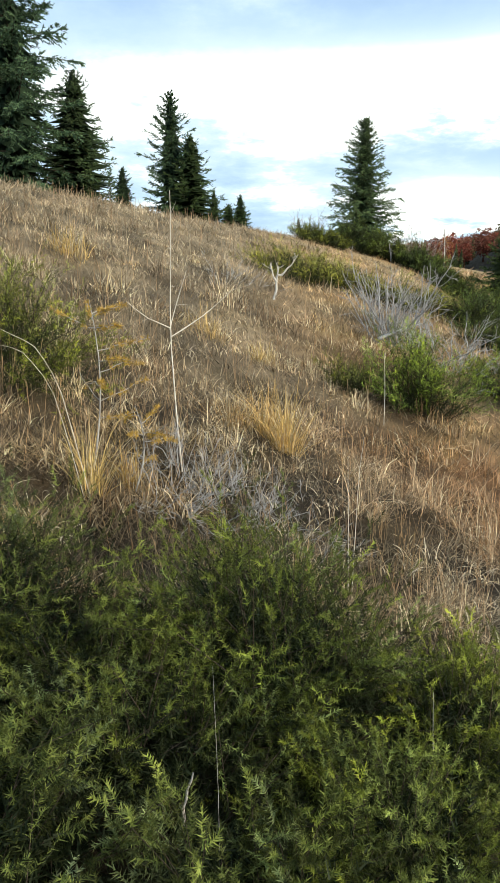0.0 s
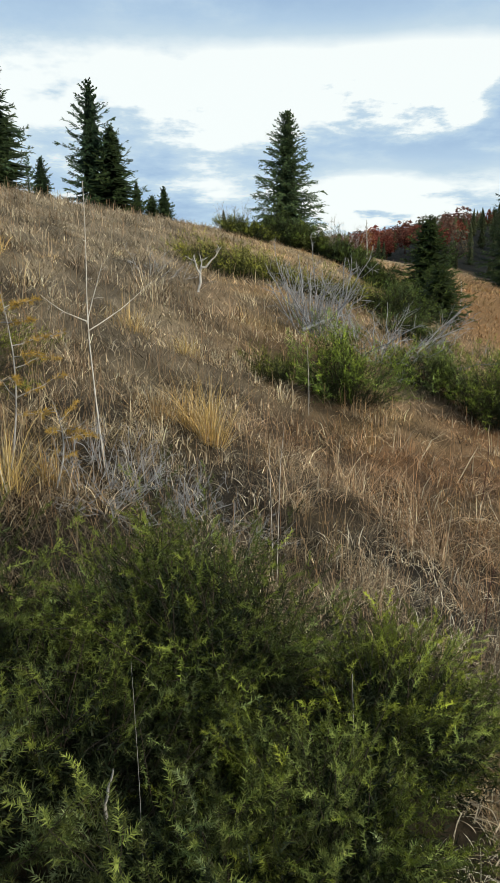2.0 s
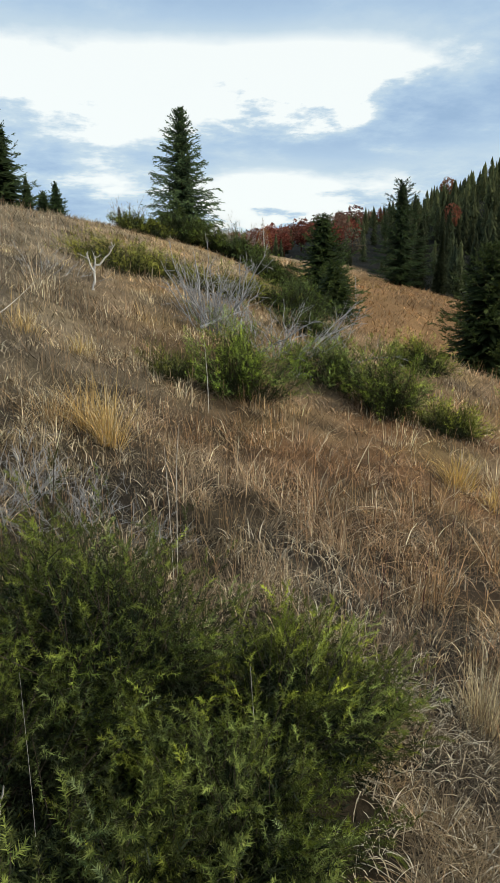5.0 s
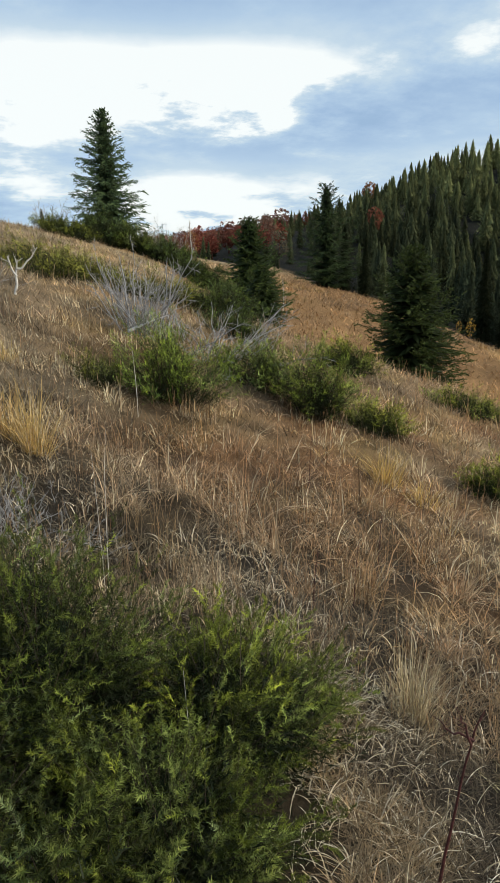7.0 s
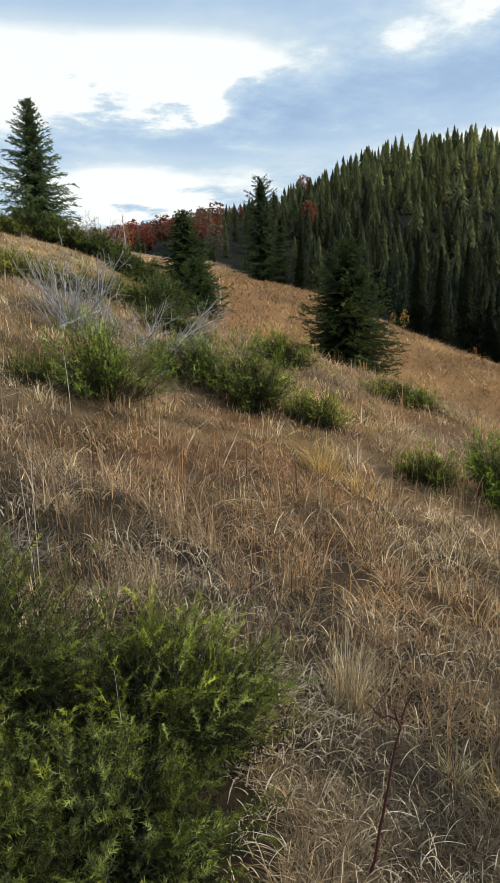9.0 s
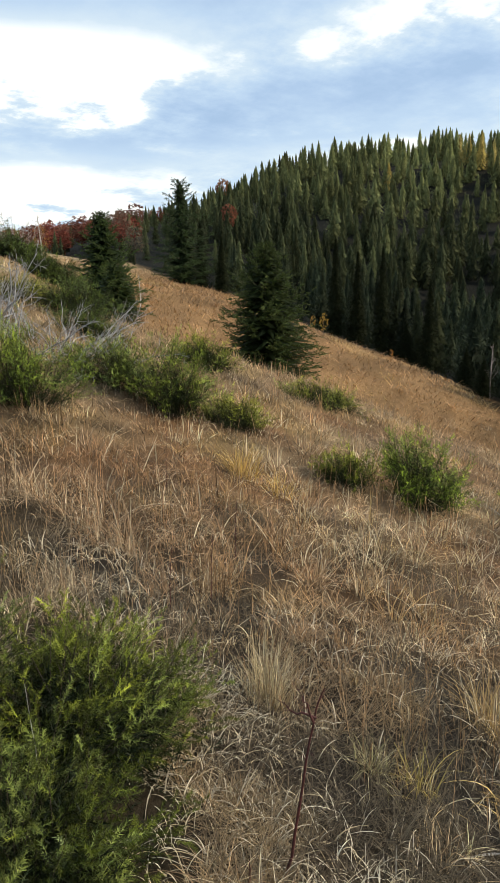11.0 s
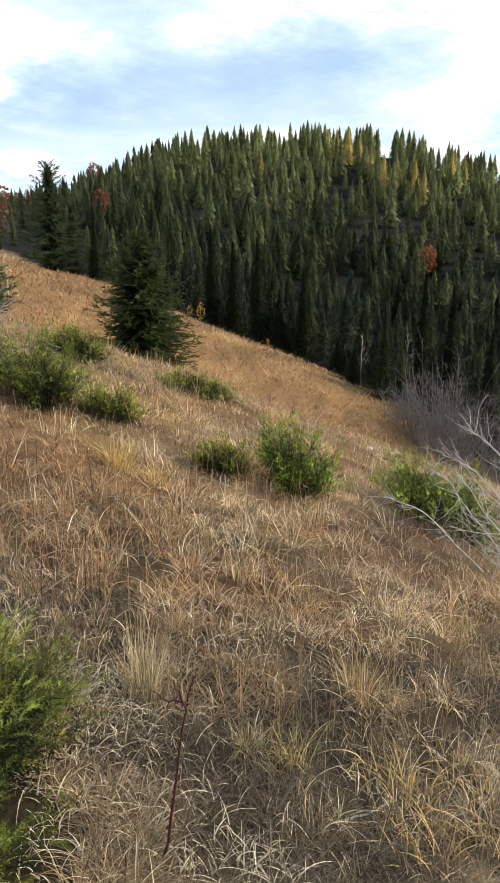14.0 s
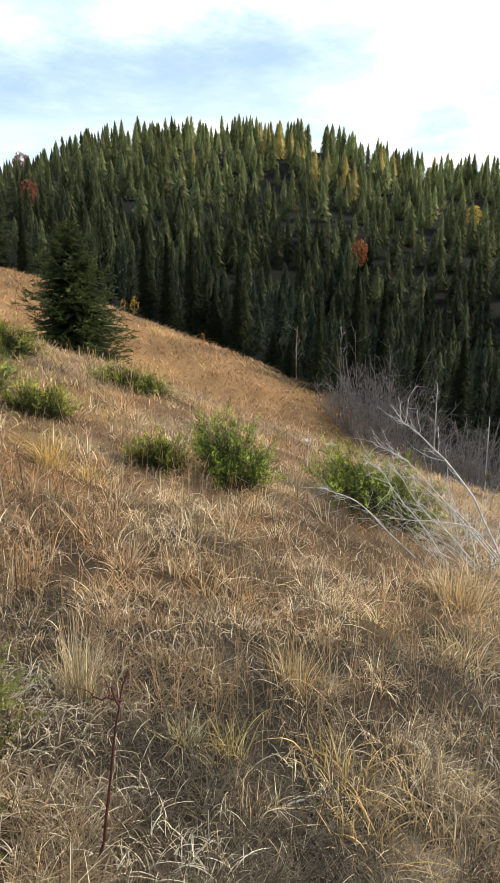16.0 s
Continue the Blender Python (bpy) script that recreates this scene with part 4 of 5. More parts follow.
def leafy_shape(rng, n=420, clump=0.015):
    """A unit broadleaf crown of loose leaf clumps on a thin trunk."""
    d = unit(rng.normal(0, 1, (n, 3))) * rng.uniform(0.4, 1, (n, 1)) ** 0.5
    c = d * np.array((0.24, 0.24, 0.36)) + np.array((0, 0, 0.62))
    off = rng.normal(0, clump, (n, 3, 3))
    pts = (c[:, None] + off).reshape(-1, 3)
    faces = np.arange(len(pts)).reshape(-1, 3)
    i = len(pts)
    pts = np.concatenate([pts, np.array([(0.012, 0, 0), (-0.006, 0.01, 0), (-0.006, -0.01, 0), (0, 0, 0.8)])])
    return pts, np.concatenate([faces, np.array([(i, i + 1, i + 3), (i + 1, i + 2, i + 3), (i + 2, i, i + 3)])])


def stand(name, label, x, y, h, colour, shapes, seed, slim=(0.85, 1.2), reach=0.3):
    """Many trees in one mesh; lit tips and shaded insides put into the colour."""
    rng = np.random.RandomState(seed)
    z = ground_z(x, y) - 0.1
    pick, turn, wide = rng.randint(0, len(shapes), len(x)), rng.uniform(0, 6.283, len(x)), rng.uniform(*slim, len(x))
    pieces = []
    for k, (sp, sf) in enumerate(shapes):
        m = np.where(pick == k)[0]
        if not len(m):
            continue
        c, s = np.cos(turn[m])[:, None], np.sin(turn[m])[:, None]
        hh = h[m][:, None]
        px = (sp[None, :, 0] * c - sp[None, :, 1] * s) * hh * wide[m][:, None] + x[m][:, None]
        py = (sp[None, :, 0] * s + sp[None, :, 1] * c) * hh * wide[m][:, None] + y[m][:, None]
        pz = sp[None, :, 2] * hh + z[m][:, None]
        pts = np.stack([px, py, pz], -1).reshape(-1, 3)
        faces = (np.arange(len(m))[:, None, None] * len(sp) + sf[None]).reshape(-1, 3)
        tip_light = 0.55 + 0.65 * smooth(0.35, 1.0, np.hypot(sp[:, 0], sp[:, 1]) / (reach * (1.02 - np.clip(sp[:, 2], 0, 1)) ** 0.95))
        # upper boughs lit and lower ones shaded, again by colour
        tip_light = tip_light * (0.72 + 0.5 * np.clip(sp[:, 2], 0, 1))
        col = (colour[m][:, None] * tip_light[None, :, None]).reshape(-1, 3)
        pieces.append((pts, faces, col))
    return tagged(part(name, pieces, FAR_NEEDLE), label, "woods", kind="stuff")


def woods():
    rng = np.random.RandomState(41)
    shapes = [fir_shape(np.random.RandomState(s), 330, 0.25 + 0.025 * (s % 4), 9, 8, 0.085, 0.95, 0.2, 0.45) for s in range(500, 512)]
    leafy = [leafy_shape(np.random.RandomState(s), 230, 0.032) for s in range(520, 524)]
    n = 21000
    a, r = rng.uniform(radians(6), radians(84), n), np.sqrt(rng.uniform(38 ** 2, 285 ** 2, n))
    x, y = r * np.sin(a), r * np.cos(a)
    q, h = 0.743 * x + 0.669 * y, -0.669 * x + 0.743 * y
    gaps = ripple(x, y, 22, 47) + rng.normal(0, 0.3, n)
    inside = ((x > 33.5 + 1.5 * ripple(x, y, 9, 42)) | ((y > 96) & (x > 12))) & (q < 230) & (rng.uniform(0, 1, n) < 0.155 + 0.10 * smooth(150, 90, r)) & (gaps > -1.1)
    inside &= (y > 24) | (x > 50)
    red = (h > 0.40 * q) & (r < 200)
    mixed = smooth(0.40, 0.60, h / np.maximum(q, 1))
    fir = inside & (rng.uniform(0, 1, n) > 0.85 * mixed)
    fx, fy, fr, fh = x[fir], y[fir], r[fir], h[fir]
    hh = (6.2 + 1.5 * smooth(60, 130, fr) + 0.5 * smooth(190, 215, fr)) * rng.uniform(0.55, 1.15, len(fx)) * (1 - 0.5 * smooth(0.22, 0.5, fh / np.maximum(q[fir], 1)))
    # sunlit upper slope and shaded valley foot are painted into the tree colours
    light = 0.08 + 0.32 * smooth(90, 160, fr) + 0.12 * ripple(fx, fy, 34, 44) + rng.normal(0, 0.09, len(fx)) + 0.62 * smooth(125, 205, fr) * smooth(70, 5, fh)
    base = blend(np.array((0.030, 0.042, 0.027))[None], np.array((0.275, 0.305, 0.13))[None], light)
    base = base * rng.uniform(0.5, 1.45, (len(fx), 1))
    full = [fir_shape(np.random.RandomState(s), 520, 0.22 + 0.025 * (s % 3), 10, 7, 0.085, 0.8, 0.2, 0.3) for s in range(530, 538)]
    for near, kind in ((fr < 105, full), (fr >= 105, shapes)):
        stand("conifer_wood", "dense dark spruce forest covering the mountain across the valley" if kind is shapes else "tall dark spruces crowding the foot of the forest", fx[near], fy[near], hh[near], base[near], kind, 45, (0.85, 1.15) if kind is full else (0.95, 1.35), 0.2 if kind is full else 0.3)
    lf = inside & ~fir
    lx, ly = x[lf], y[lf]
    col = blend(np.array((0.17, 0.052, 0.036))[None], np.array((0.10, 0.085, 0.06))[None], 0.5 + 0.6 * ripple(lx, ly, 16, 48) + rng.normal(0, 0.25, len(lx)))
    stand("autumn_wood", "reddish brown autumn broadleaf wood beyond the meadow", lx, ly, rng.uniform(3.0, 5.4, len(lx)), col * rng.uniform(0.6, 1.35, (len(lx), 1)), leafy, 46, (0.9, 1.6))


woods()


def lone(name, label, category, az, r, height, colour, shape, seed, group=""):
    """One tree of its own in the far woods."""
    x, y = r * math.sin(radians(az)), r * math.cos(radians(az))
    pts, faces = shape
    rng = np.random.RandomState(seed)
    ob = root(name, x, y, label, category, group, rng.uniform(0, 360), 0.1)
    slim = 0.65 if category == "sapling" else 1.0
    sc = np.array((slim * height * rng.uniform(0.9, 1.2), slim * height * rng.uniform(0.9, 1.2), height))
    part("crown", [(pts[:-4] * sc, faces[:-3], np.array(colour)[None] * rng.uniform(0.75, 1.25, (len(pts) - 4, 1)))], FAR_NEEDLE, ob)
    t = np.linspace(0, 1, 4)
    axis = np.stack([0 * t, 0 * t, t * height * 0.9], -1)[None]
    part("trunk", [tubes(axis, (height * 0.012 * (1 - 0.8 * t))[None], 5)], BARK, ob)


for k, (az, r, h) in enumerate(((42.7, 177, 8.8), (47.9, 196, 10.8), (49.5, 195, 11.5), (51.3, 186, 9.5), (52.3, 177, 11.5), (53.3, 182, 8.8), (54.7, 180, 9.5), (55.4, 173, 10.8), (57.4, 193, 10.8), (58.3, 197, 9.5), (61.4, 216, 9.5), (34.4, 215, 9.5), (48.6, 202, 9.5), (50.4, 199, 8.8))):
    lone("larch_tree", "golden autumn larch among dark spruces", "larch", az, r, 0.82 * h, ((0.50, 0.40, 0.13), (0.42, 0.36, 0.14))[k % 2], fir_shape(np.random.RandomState(540 + k), 420, 0.27, 14, 8, 0.09, 0.8, 0.2), 540 + k, "larches on the mountain")
for k, (label, az, r, h, c) in enumerate((("rust-orange autumn broadleaf tree in the spruce forest", 56.0, 126, 6.5, (0.26, 0.10, 0.04)), ("yellow autumn broadleaf tree in the spruce forest", 64.6, 166, 7.0, (0.42, 0.30, 0.05)),
                                          ("orange autumn broadleaf tree on the ridge", 29.6, 210, 8.5, (0.24, 0.11, 0.05)), ("brownish red autumn broadleaf tree among spruces", 30.1, 126, 6.0, (0.20, 0.08, 0.05)))):
    lone("broadleaf_tree", label, "tree", az, r, h, c, leafy_shape(np.random.RandomState(561 + k), 420, 0.03), 561 + k)
for k, (az, r, h, c) in enumerate(((37.9, 47.5, 1.7, (0.40, 0.26, 0.05)), (37.0, 48.2, 1.2, (0.38, 0.24, 0.06)), (43.5, 43.0, 0.9, (0.36, 0.18, 0.05)))):
    lone("sapling", "small yellow autumn sapling at the forest edge", "sapling", az, r, h, c, leafy_shape(np.random.RandomState(570 + k), 90, 0.035), 570 + k, "yellow saplings")
for k, (az, r, h, rad, tone) in enumerate(((27.8, 66, 6.5, 1.5, 0.8), (29.5, 62, 5.5, 1.4, 1.0), (38.8, 55, 8.0, 1.7, 0.9), (40.6, 54, 7.5, 1.6, 0.8), (42.6, 52, 8.2, 1.5, 0.95), (44.6, 49, 3.0, 1.3, 1.0), (46.4, 49, 6.6, 1.4, 0.9),
                                           (49.4, 46, 2.6, 1.3, 1.0), (50.8, 43.5, 2.4, 1.3, 0.9), (53.2, 42.5, 5.8, 1.3, 1.4), (56.2, 47, 9.0, 1.7, 0.9), (58.4, 52, 9.5, 1.8, 0.75), (61.6, 48, 6.8, 1.6, 1.0), (64.9, 47, 7.2, 1.7, 1.05), (68.5, 47, 8.0, 1.8, 0.8))):
    # colour kept this dark for the shade lying on the forest's foot
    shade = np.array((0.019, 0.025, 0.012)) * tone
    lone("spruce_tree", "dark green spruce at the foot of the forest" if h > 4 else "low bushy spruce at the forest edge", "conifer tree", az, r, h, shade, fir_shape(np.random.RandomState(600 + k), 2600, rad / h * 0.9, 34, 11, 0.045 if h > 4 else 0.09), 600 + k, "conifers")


# ---- bare and dead wood ----
def twiggy(starts, ways_, lengths, thick, rng, levels=2, side=6, kink=0.03, rise=0.1, spread=0.8):
    """Bare branching wood: stems, then side twigs on them."""
    out = []
    path = bent(starts, ways_, lengths, rng.uniform(-rise, rise, len(starts)), 6, kink, rng)
    out.append(tubes(path, np.asarray(thick, float)[:, None] * np.linspace(1, 0.3, 6)[None], 4))
    ln, th = np.asarray(lengths, float), np.asarray(thick, float)
    for level in range(levels):
        n = len(path) * side
        which = np.repeat(np.arange(len(path)), side)
        f = rng.uniform(0.25, 0.97, n)
        p, d = along(path, which, f)
        way = unit(d + rng.normal(0, spread, (n, 3)))
        ln = ln[which] * rng.uniform(0.2, 0.5, n) * (1.15 - 0.6 * f)
        th = th[which] * 0.42
        k = 5 if level == 0 else 3
        path = bent(p, way, ln, rng.uniform(-rise, rise, n), k, kink * 1.2, rng)
        out.append(tubes(path, th[:, None] * np.linspace(1, 0.35, k)[None], 3))
    return out


def bare_shrub(name, x, y, stems, height, spread, thick, seed, label, mat, group="", up=1.0, levels=2, side=5, category="bare shrub"):
    rng = np.random.RandomState(seed)
    ob = root(name, x, y, label, category, group)
    bx, by = rng.normal(0, spread * 0.35, stems), rng.normal(0, spread * 0.35, stems)
    base = np.stack([bx, by, ground_z(x + bx, y + by) - float(ground_z(x, y)) - 0.03], -1)
    az = np.arctan2(bx, by) + rng.normal(0, 0.6, stems)
    el = np.clip(rng.normal(up, 0.3, stems), 0.1, 1.5)
    wood = twiggy(base, ways(az, el), height * rng.uniform(0.6, 1.1, stems), thick * rng.uniform(0.6, 1.3, stems), rng, levels, side)
    part("stemwork", wood[:1], mat, ob)["kind"] = "stuff"
    part("twigwork", wood[1:], mat, ob)["kind"] = "stuff"
    return ob


def stick(name, lines, thick, mat, label, category, seed, twigs=5, reach=0.3, group="", at=None):
    """A thing made of one or more bent sticks through given points, with small side twigs."""
    rng = np.random.RandomState(seed)
    first = np.array(lines[0][0], float)
    x, y = first[:2] if at is None else at
    ob = root(name, x, y, label, category, group)
    o = np.array((x, y, float(ground_z(x, y))))
    for k, line in enumerate(lines):
        pts = np.array(line, float) - o
        s = np.linspace(0, len(pts) - 1, 3 * (len(pts) - 1) + 1)
        i = np.minimum(s.astype(int), len(pts) - 2)
        u = (s - i)[:, None]
        path = (pts[i] * (1 - u) + pts[i + 1] * u)
        path[1:-1] = path[1:-1] * 0.6 + 0.2 * (path[:-2] + path[2:]) + rng.normal(0, 0.35 * thick, path[1:-1].shape)
        th = thick * (1.0 if k == 0 else 0.72)
        stem = part("stem" if k == 0 else "branch", [tubes(path[None], (th * np.linspace(1, 0.3, len(path)))[None], 6)], mat, ob)
        if twigs:
            f = rng.uniform(0.25, 0.98, twigs)
            p, d = along(path[None], np.zeros(twigs, int), f)
            way = unit(d + rng.normal(0, 0.7, (twigs, 3)))
            part("twigwork", twiggy(p, way, reach * rng.uniform(0.3, 1, twigs), np.full(twigs, th * 0.3), rng, 1, 4, 0.03, 0.15), mat, stem)["kind"] = "stuff"
    return ob


# the thin dead sapling on the near slope, and the grey brush at its foot
stick("dead_sapling", [((-0.37, 3.66, 0.64), (-0.41, 3.66, 1.17), (-0.43, 3.66, 1.54), (-0.42, 3.68, 1.91), (-0.42, 3.68, 2.23)),
                       ((-0.43, 3.66, 1.53), (-0.53, 3.56, 1.58), (-0.62, 3.45, 1.67)),
                       ((-0.43, 3.66, 1.48), (-0.26, 3.74, 1.59), (-0.10, 3.80, 1.73)),
                       ((-0.43, 3.66, 1.52), (-0.40, 3.68, 1.64), (-0.34, 3.68, 1.83))], 0.0048, PALE_BARK, "thin pale dead sapling with three bare side twigs", "sapling", 701, 3, 0.1)
for k, (x, y, st, h, sp) in enumerate(((-0.35, 3.35, 44, 0.40, 0.32), (-0.05, 3.5, 40, 0.30, 0.4), (0.28, 3.4, 30, 0.24, 0.4))):
    bare_shrub("dead_brush", x, y, st + 10, h, sp, 0.0028, 705 + k, "low tangle of grey dead twigs behind the juniper", DEAD_GREY, "dead brush", 0.75, 2, 5, "dead brush")
# a young larch with golden needles beside the dead sapling
def larch_sapling(x, y, height, branches, reach, seed, label):
    rng = np.random.RandomState(seed)
    ob = root("larch_sapling", x, y, label, "sapling", "young larches")
    t = np.linspace(0, 1, 7)
    axis = np.stack([0.05 * np.sin(3 * t), 0.03 * t, t * height], -1)[None]
    part("trunk", [tubes(axis, (0.006 * (1 - 0.8 * t))[None], 5)], GREY_WOOD, ob)
    p, _ = along(axis, np.zeros(branches, int), rng.uniform(0.3, 0.95, branches))
    path = bent(p, ways(rng.uniform(0, 6.283, branches), rng.uniform(0.0, 0.6, branches)), reach * rng.uniform(0.5, 1.1, branches), rng.uniform(-0.35, 0.15, branches), 7, 0.02, rng)
    limb = part("limbwork", [tubes(path, np.full((branches, 1), 0.0024) * np.linspace(1, 0.4, 7)[None], 4)], GREY_WOOD, ob)
    limb["kind"] = "stuff"
    n = branches * 26
    which = rng.randint(0, branches, n)
    q, d = along(path, which, rng.uniform(0.15, 1, n))
    keep = ripple(q[:, 0] + x, q[:, 2] + y, 0.25, seed) > -0.3
    q, d = q[keep], d[keep]
    c = np.array((0.50, 0.33, 0.07))[None] * rng.uniform(0.5, 1.25, (len(q), 1))
    part("needles", [needles(q, unit(d + rng.normal(0, 0.7, d.shape)), np.full(len(q), 0.012), 12, 0.022, 0.0011, rng, c, (0.4, 1.5))], STRAW, ob)["kind"] = "stuff"


larch_sapling(-0.80, 3.36, 0.86, 13, 0.34, 708, "young larch with sparse golden needles on drooping twigs")
larch_sapling(-0.58, 3.30, 0.44, 8, 0.2, 709, "small golden young larch behind the juniper")
# long bowed stems
stick("bowed_grass_stem", [((-0.74, 3.06, 0.72), (-0.84, 2.99, 1.29), (-0.92, 2.91, 1.49), (-1.03, 2.82, 1.56)), ((-0.77, 3.05, 0.74), (-0.87, 2.98, 1.29), (-0.97, 2.89, 1.47), (-1.05, 2.80, 1.50))], 0.0022, PALE_BARK, "long pale grass stems bowed over", "grass stem", 711, 0)
stick("dry_weed", [((0.48, 2.96, 0.27), (0.49, 2.96, 0.86), (0.51, 2.96, 1.09))], 0.002, PALE_BARK, "thin upright dry weed stalk", "weed stem", 712, 2, 0.06, "dry stems")
stick("dry_weed", [((0.46, 2.93, 0.27), (0.45, 2.96, 0.75), (0.44, 2.96, 1.0))], 0.0018, PALE_BARK, "thin upright dry weed stalk", "weed stem", 713, 2, 0.06, "dry stems")
stick("dry_weed", [((0.56, 1.81, 0.12), (0.56, 1.81, 0.32), (0.55, 1.82, 0.54))], 0.002, GREY_WOOD, "thin grey weed stem standing in the juniper", "weed stem", 714, 0, 0.06, "dry stems")
stick("dry_weed", [((-0.06, 1.25, 0.24), (-0.07, 1.38, 0.55), (-0.09, 1.52, 0.80))], 0.0007, GREY_WOOD, "thread-thin pale grass stem standing in the juniper", "weed stem", 715, 0, 0.06, "dry stems")
stick("dry_weed", [((1.25, 6.2, 0.4), (1.24, 6.2, 0.9), (1.22, 6.2, 1.2))], 0.0035, PALE_BARK, "thin upright dry weed stalk", "weed stem", 716, 2, 0.06, "dry stems")
stick("broken_stub", [((-0.165, 1.43, 0.40), (-0.152, 1.41, 0.52), (-0.13, 1.39, 0.60))], 0.0065, GREY_WOOD, "broken pale branch stub sticking out of the juniper", "branch stub", 717, 0)
# dead shrub, its log, and the snag up the slope
bare_shrub("dead_shrub", 1.92, 9.35, 46, 1.05, 0.42, 0.0105, 721, "bleached grey dead shrub with bare branches", DEAD_GREY, "dead shrubs", 1.15, 2, 5, "dead shrub")
bare_shrub("dead_shrub", 2.72, 9.0, 50, 1.0, 0.85, 0.0095, 722, "sprawling heap of grey dead branches", DEAD_GREY, "dead shrubs", 0.5, 2, 5, "dead shrub")
stick("fallen_log", [((1.66, 8.9, 1.17), (1.92, 8.97, 1.26), (2.27, 9.08, 1.36))], 0.027, DEAD_GREY, "bleached fallen log lying in the dead shrub", "log", 723, 2, 0.3)
stick("dead_branch", [((3.1, 8.9, 0.75), (3.5, 8.95, 1.05), (3.95, 9.0, 1.2)), ((3.2, 8.9, 0.8), (3.5, 8.9, 1.15), (3.8, 8.85, 1.4))], 0.014, GREY_WOOD, "bleached bare branch reaching out of the dead shrub", "branch", 724, 6, 0.35)
stick("dead_snag", [((0.32, 9.79, 1.62), (0.36, 9.79, 1.91), (0.39, 9.79, 2.12)), ((0.38, 9.79, 2.0), (0.52, 9.78, 2.08), (0.66, 9.76, 2.28)), ((0.37, 9.79, 1.9), (0.30, 9.78, 2.02), (0.27, 9.76, 2.16))], 0.024, SILVER, "short bleached snag with a thin bent branch", "snag", 725, 3, 0.2)
bare_shrub("dead_brush", -0.3, 10.4, 20, 0.5, 0.9, 0.006, 726, "grey dead twigs on the upper slope", GREY_WOOD, "dead brush", 0.7, 2, 5, "dead brush")
bare_shrub("bare_shrub", 6.9, 29.6, 44, 1.5, 0.8, 0.016, 727, "bare twiggy shrub on the skyline", TWIG, "bare shrubs", 1.1, 2, 7)
bare_shrub("bare_shrub", 2.4, 29.0, 22, 1.2, 1.0, 0.012, 728, "bare twiggy shrub below the conifer", TWIG, "bare shrubs", 1.0)
# the fallen bleached branches down the slope
stick("fallen_branch", [((7.36, 2.55, -1.62), (7.21, 2.92, -0.82), (7.15, 3.27, -0.45), (7.09, 3.61, -0.17), (6.98, 3.81, -0.03)),
                        ((7.36, 2.81, -1.78), (7.12, 3.11, -1.32), (6.87, 3.39, -0.98), (6.68, 3.52, -0.63), (6.60, 3.66, -0.45)),
                        ((7.04, 3.05, -1.66), (6.78, 3.33, -1.11), (6.57, 3.51, -0.80), (6.37, 3.66, -0.43)),
                        ((6.60, 3.25, -1.48), (6.36, 3.47, -1.16), (6.14, 3.64, -0.85), (5.89, 3.83, -0.67), (5.77, 4.00, -0.62)),
                        ((7.61, 2.72, -1.70), (7.37, 3.04, -1.20), (7.11, 3.35, -0.90), (6.90, 3.54, -0.65)),
                        ((7.42, 2.65, -1.55), (7.13, 2.85, -1.15), (6.74, 3.20, -1.07), (6.48, 3.48, -1.03)),
                        ((7.68, 2.81, -1.71), (7.38, 3.26, -1.09), (7.13, 3.75, -0.54), (6.94, 4.07, -0.39))], 0.014, SILVER, "fallen dead tree top with bleached silver branches", "fallen branch", 731, 20, 0.5)
bare_shrub("dead_brush", 7.5, 2.75, 40, 1.1, 0.7, 0.007, 732, "heap of bleached dead twigs under the fallen branches", SILVER, "dead brush", 0.6, 2, 6, "dead brush")
# thicket in the gully and pale trunks at the forest edge
for k, (az, r, h, n) in enumerate(((55.6, 39, 2.6, 26), (56.8, 38.5, 3.8, 34), (58.0, 38.5, 4.8, 38), (59.4, 38.5, 4.8, 38), (60.8, 38.5, 4.0, 34), (58.6, 36, 2.8, 26), (63.8, 36, 3.4, 34), (65.4, 36, 4.2, 36), (67.0, 36, 4.4, 34), (69.2, 36, 4.2, 30))):
    bare_shrub("bare_thicket", r * math.sin(radians(az)), r * math.cos(radians(az)), n + 2, h, 1.5, 0.022, 740 + k, "leafless grey-brown thicket in the gully", SCRUB, "thicket in the gully", 1.3, 2, 5)


def bare_tree(az, r, height, seed, label, mat, limbs=16):
    rng = np.random.RandomState(seed)
    x, y = r * math.sin(radians(az)), r * math.cos(radians(az))
    ob = root("birch_tree", x, y, label, "birch", "birches", sink=0.1)
    t = np.linspace(0, 1, 8)
    axis = np.stack([0.02 * height * np.sin(4 * t + seed), 0.02 * height * np.cos(3 * t + seed) * t, t * height], -1)[None]
    part("trunk", [tubes(axis, (height * 0.009 * (1 - 0.85 * t) + 0.012)[None], 6)], mat, ob)
    f = rng.uniform(0.35, 0.98, limbs)
    p, d = along(axis, np.zeros(limbs, int), f)
    way = unit(d * 0.8 + rng.normal(0, 0.6, (limbs, 3)))
    part("twigwork", twiggy(p, way, height * 0.3 * (1.15 - f), np.full(limbs, height * 0.0032), rng, 1, 6), TWIG, ob)["kind"] = "stuff"


for k, (az, r, h) in enumerate(((22.9, 32.2, 1.6), (15.4, 36.0, 2.2), (63.1, 42, 4.4), (67.4, 43, 3.8), (51.4, 43.5, 3.4), (55.0, 45, 4.4), (69.5, 44, 4.0))):
    bare_tree(az, r, h, 760 + k, "slim bare birch with a white trunk" if k in (0, 1, 2, 3) else "slim bare birch with a grey trunk", PALE_BARK if k in (0, 1, 2, 3) else TWIG)
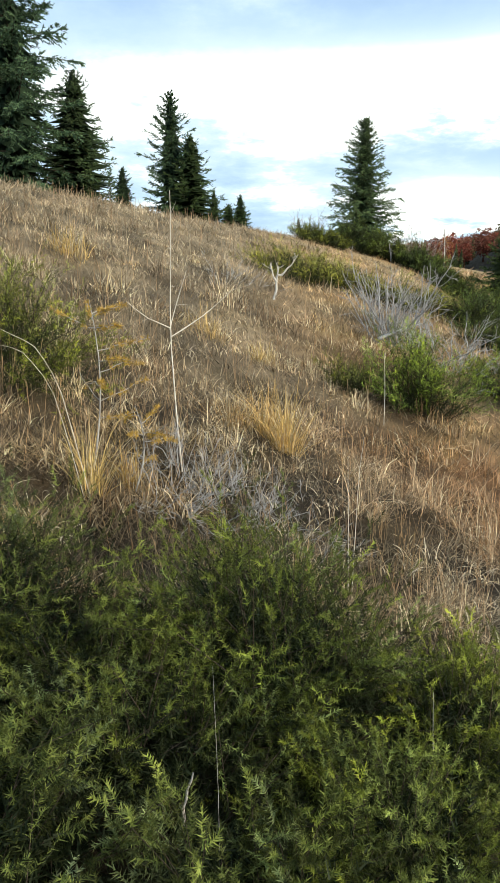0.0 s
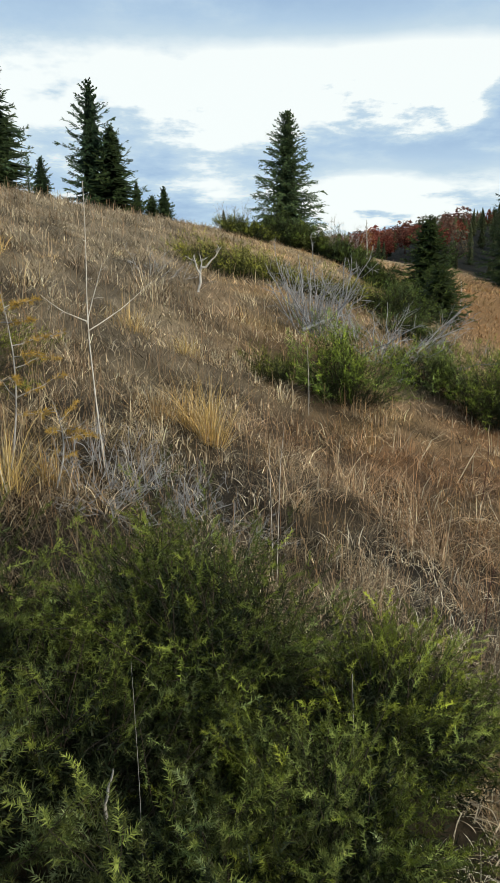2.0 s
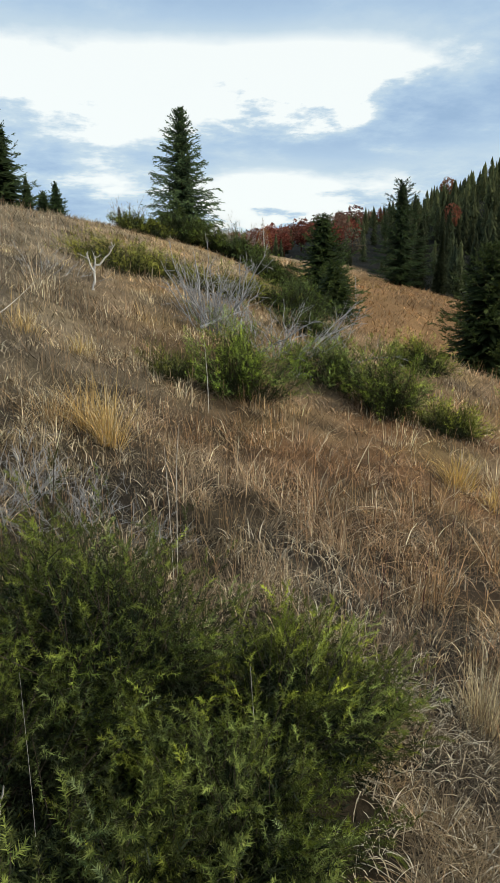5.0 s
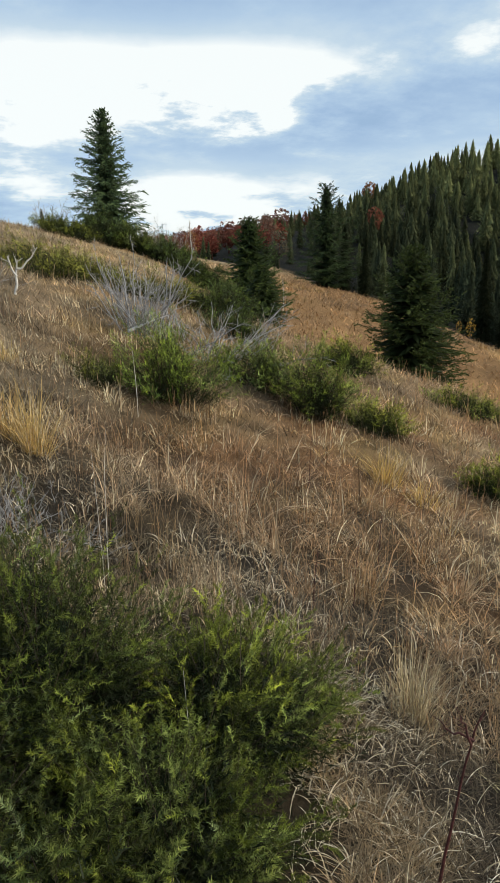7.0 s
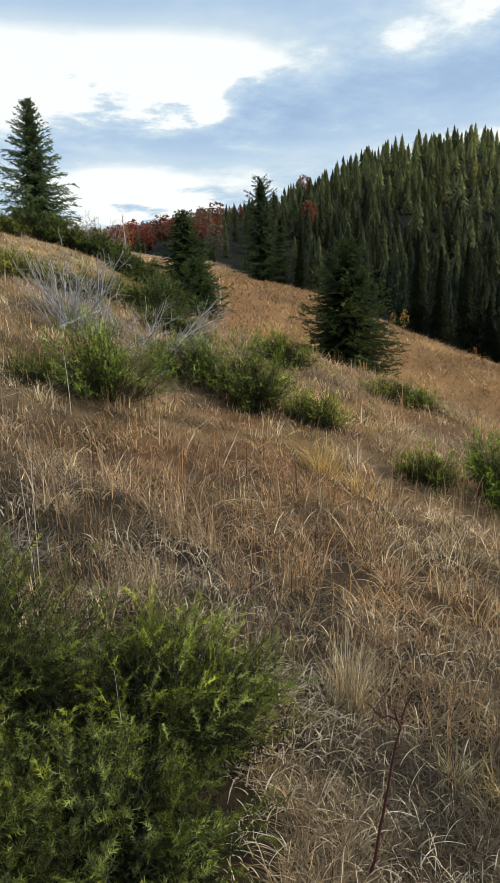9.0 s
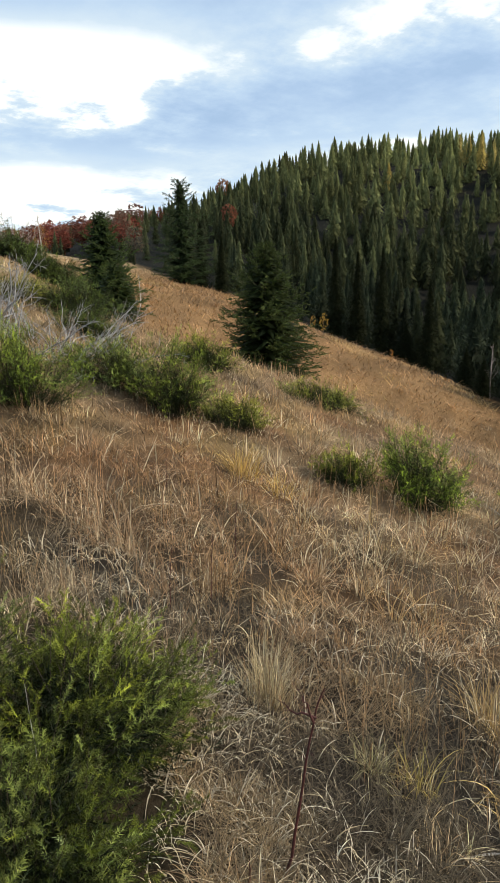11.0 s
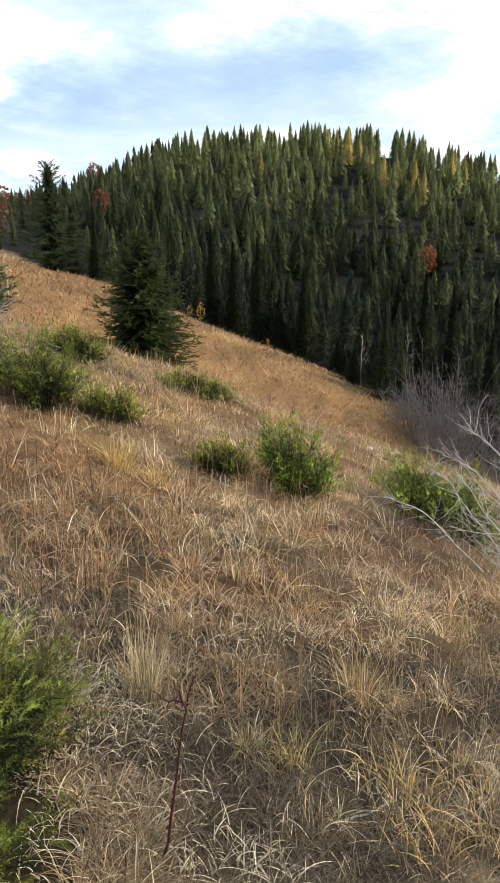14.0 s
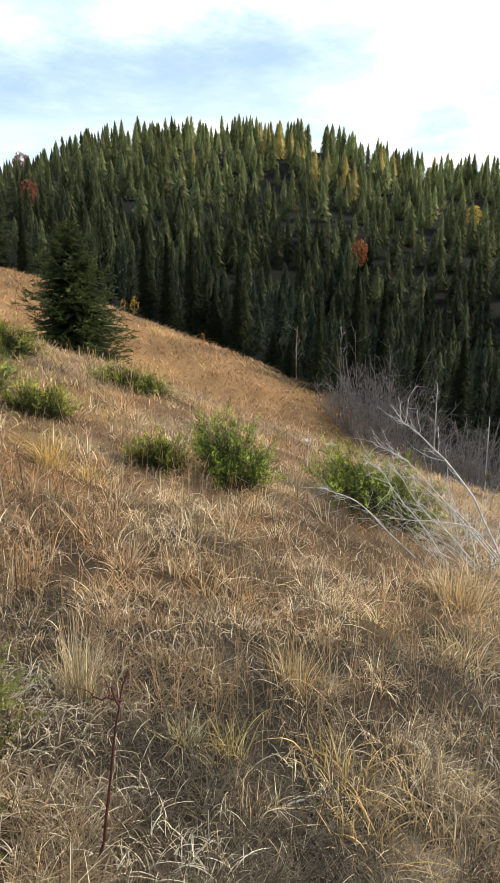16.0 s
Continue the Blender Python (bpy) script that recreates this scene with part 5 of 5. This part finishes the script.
lone("birch_sapling", "orange-leaved young birch beyond the crest", "birch", 15.5, 36.3, 1.8, (0.28, 0.13, 0.045), leafy_shape(np.random.RandomState(781), 260, 0.02), 781)
# small things in the near grass
stick("briar_cane", [((1.15, 1.36, -0.18), (1.21, 1.36, 0.04), (1.25, 1.36, 0.28), (1.29, 1.36, 0.45), (1.31, 1.35, 0.51)), ((1.28, 1.35, 0.42), (1.24, 1.37, 0.44), (1.21, 1.39, 0.45), (1.19, 1.40, 0.48)),
                     ((1.27, 1.35, 0.41), (1.25, 1.36, 0.47), (1.24, 1.37, 0.50))], 0.0058, RED_CANE, "dark red briar cane with small side shoots", "briar", 791, 5, 0.06)
stick("briar_cane", [((1.02, 1.33, -0.13), (1.03, 1.34, -0.02), (1.035, 1.35, 0.04))], 0.005, RED_CANE, "short red briar stub in the grass", "briar", 792, 2, 0.04)
stick("dead_stick", [((1.9, 1.3, -0.38), (2.1, 1.28, -0.44), (2.32, 1.3, -0.52))], 0.007, GREY_WOOD, "grey dead stick lying in the grass", "stick", 793, 2, 0.12)
for k, (x, y, h) in enumerate(((1.85, 3.1, 0.42), (1.55, 3.0, 0.36), (2.3, 3.6, 0.45), (2.45, 5.0, 0.5))):
    g = float(ground_z(x, y))
    stick("dark_weed", [((x, y, g - 0.02), (x + 0.01, y, g + 0.6 * h), (x + 0.03, y + 0.01, g + h))], 0.003, RED_CANE, "dark leafless weed stem in the dry grass", "weed", 795 + k, 7, 0.09, "dark weeds")


def umbel(x, y, height, seed):
    rng = np.random.RandomState(seed)
    ob = root("dry_umbel", x, y, "dry weed with a pale flat seed umbel", "weed", "dry umbels")
    t = np.linspace(0, 1, 5)
    part("stem", [tubes(np.stack([0.03 * t, 0 * t, t * height], -1)[None], np.full((1, 5), 0.006), 5)], PALE_BARK, ob)
    n = 26
    az, rr = rng.uniform(0, 6.28, n), np.sqrt(rng.uniform(0, 1, n)) * 0.10
    tip = np.stack([0.03 + rr * np.sin(az), rr * np.cos(az), height + 0.07 - 1.5 * rr ** 2], -1)
    start = np.repeat(np.array([[0.03, 0, height]]), n, 0)
    part("umbel", [tubes(np.stack([start, (start + tip) / 2 + np.array((0, 0, 0.005)), tip], 1), np.full((n, 3), 0.005), 4)], PALE_BARK, ob)


for k, (x, y, h) in enumerate(((8.31, 5.70, 0.5), (8.0, 5.9, 0.45), (8.5, 5.2, 0.4))):
    umbel(x, y, h, 801 + k)
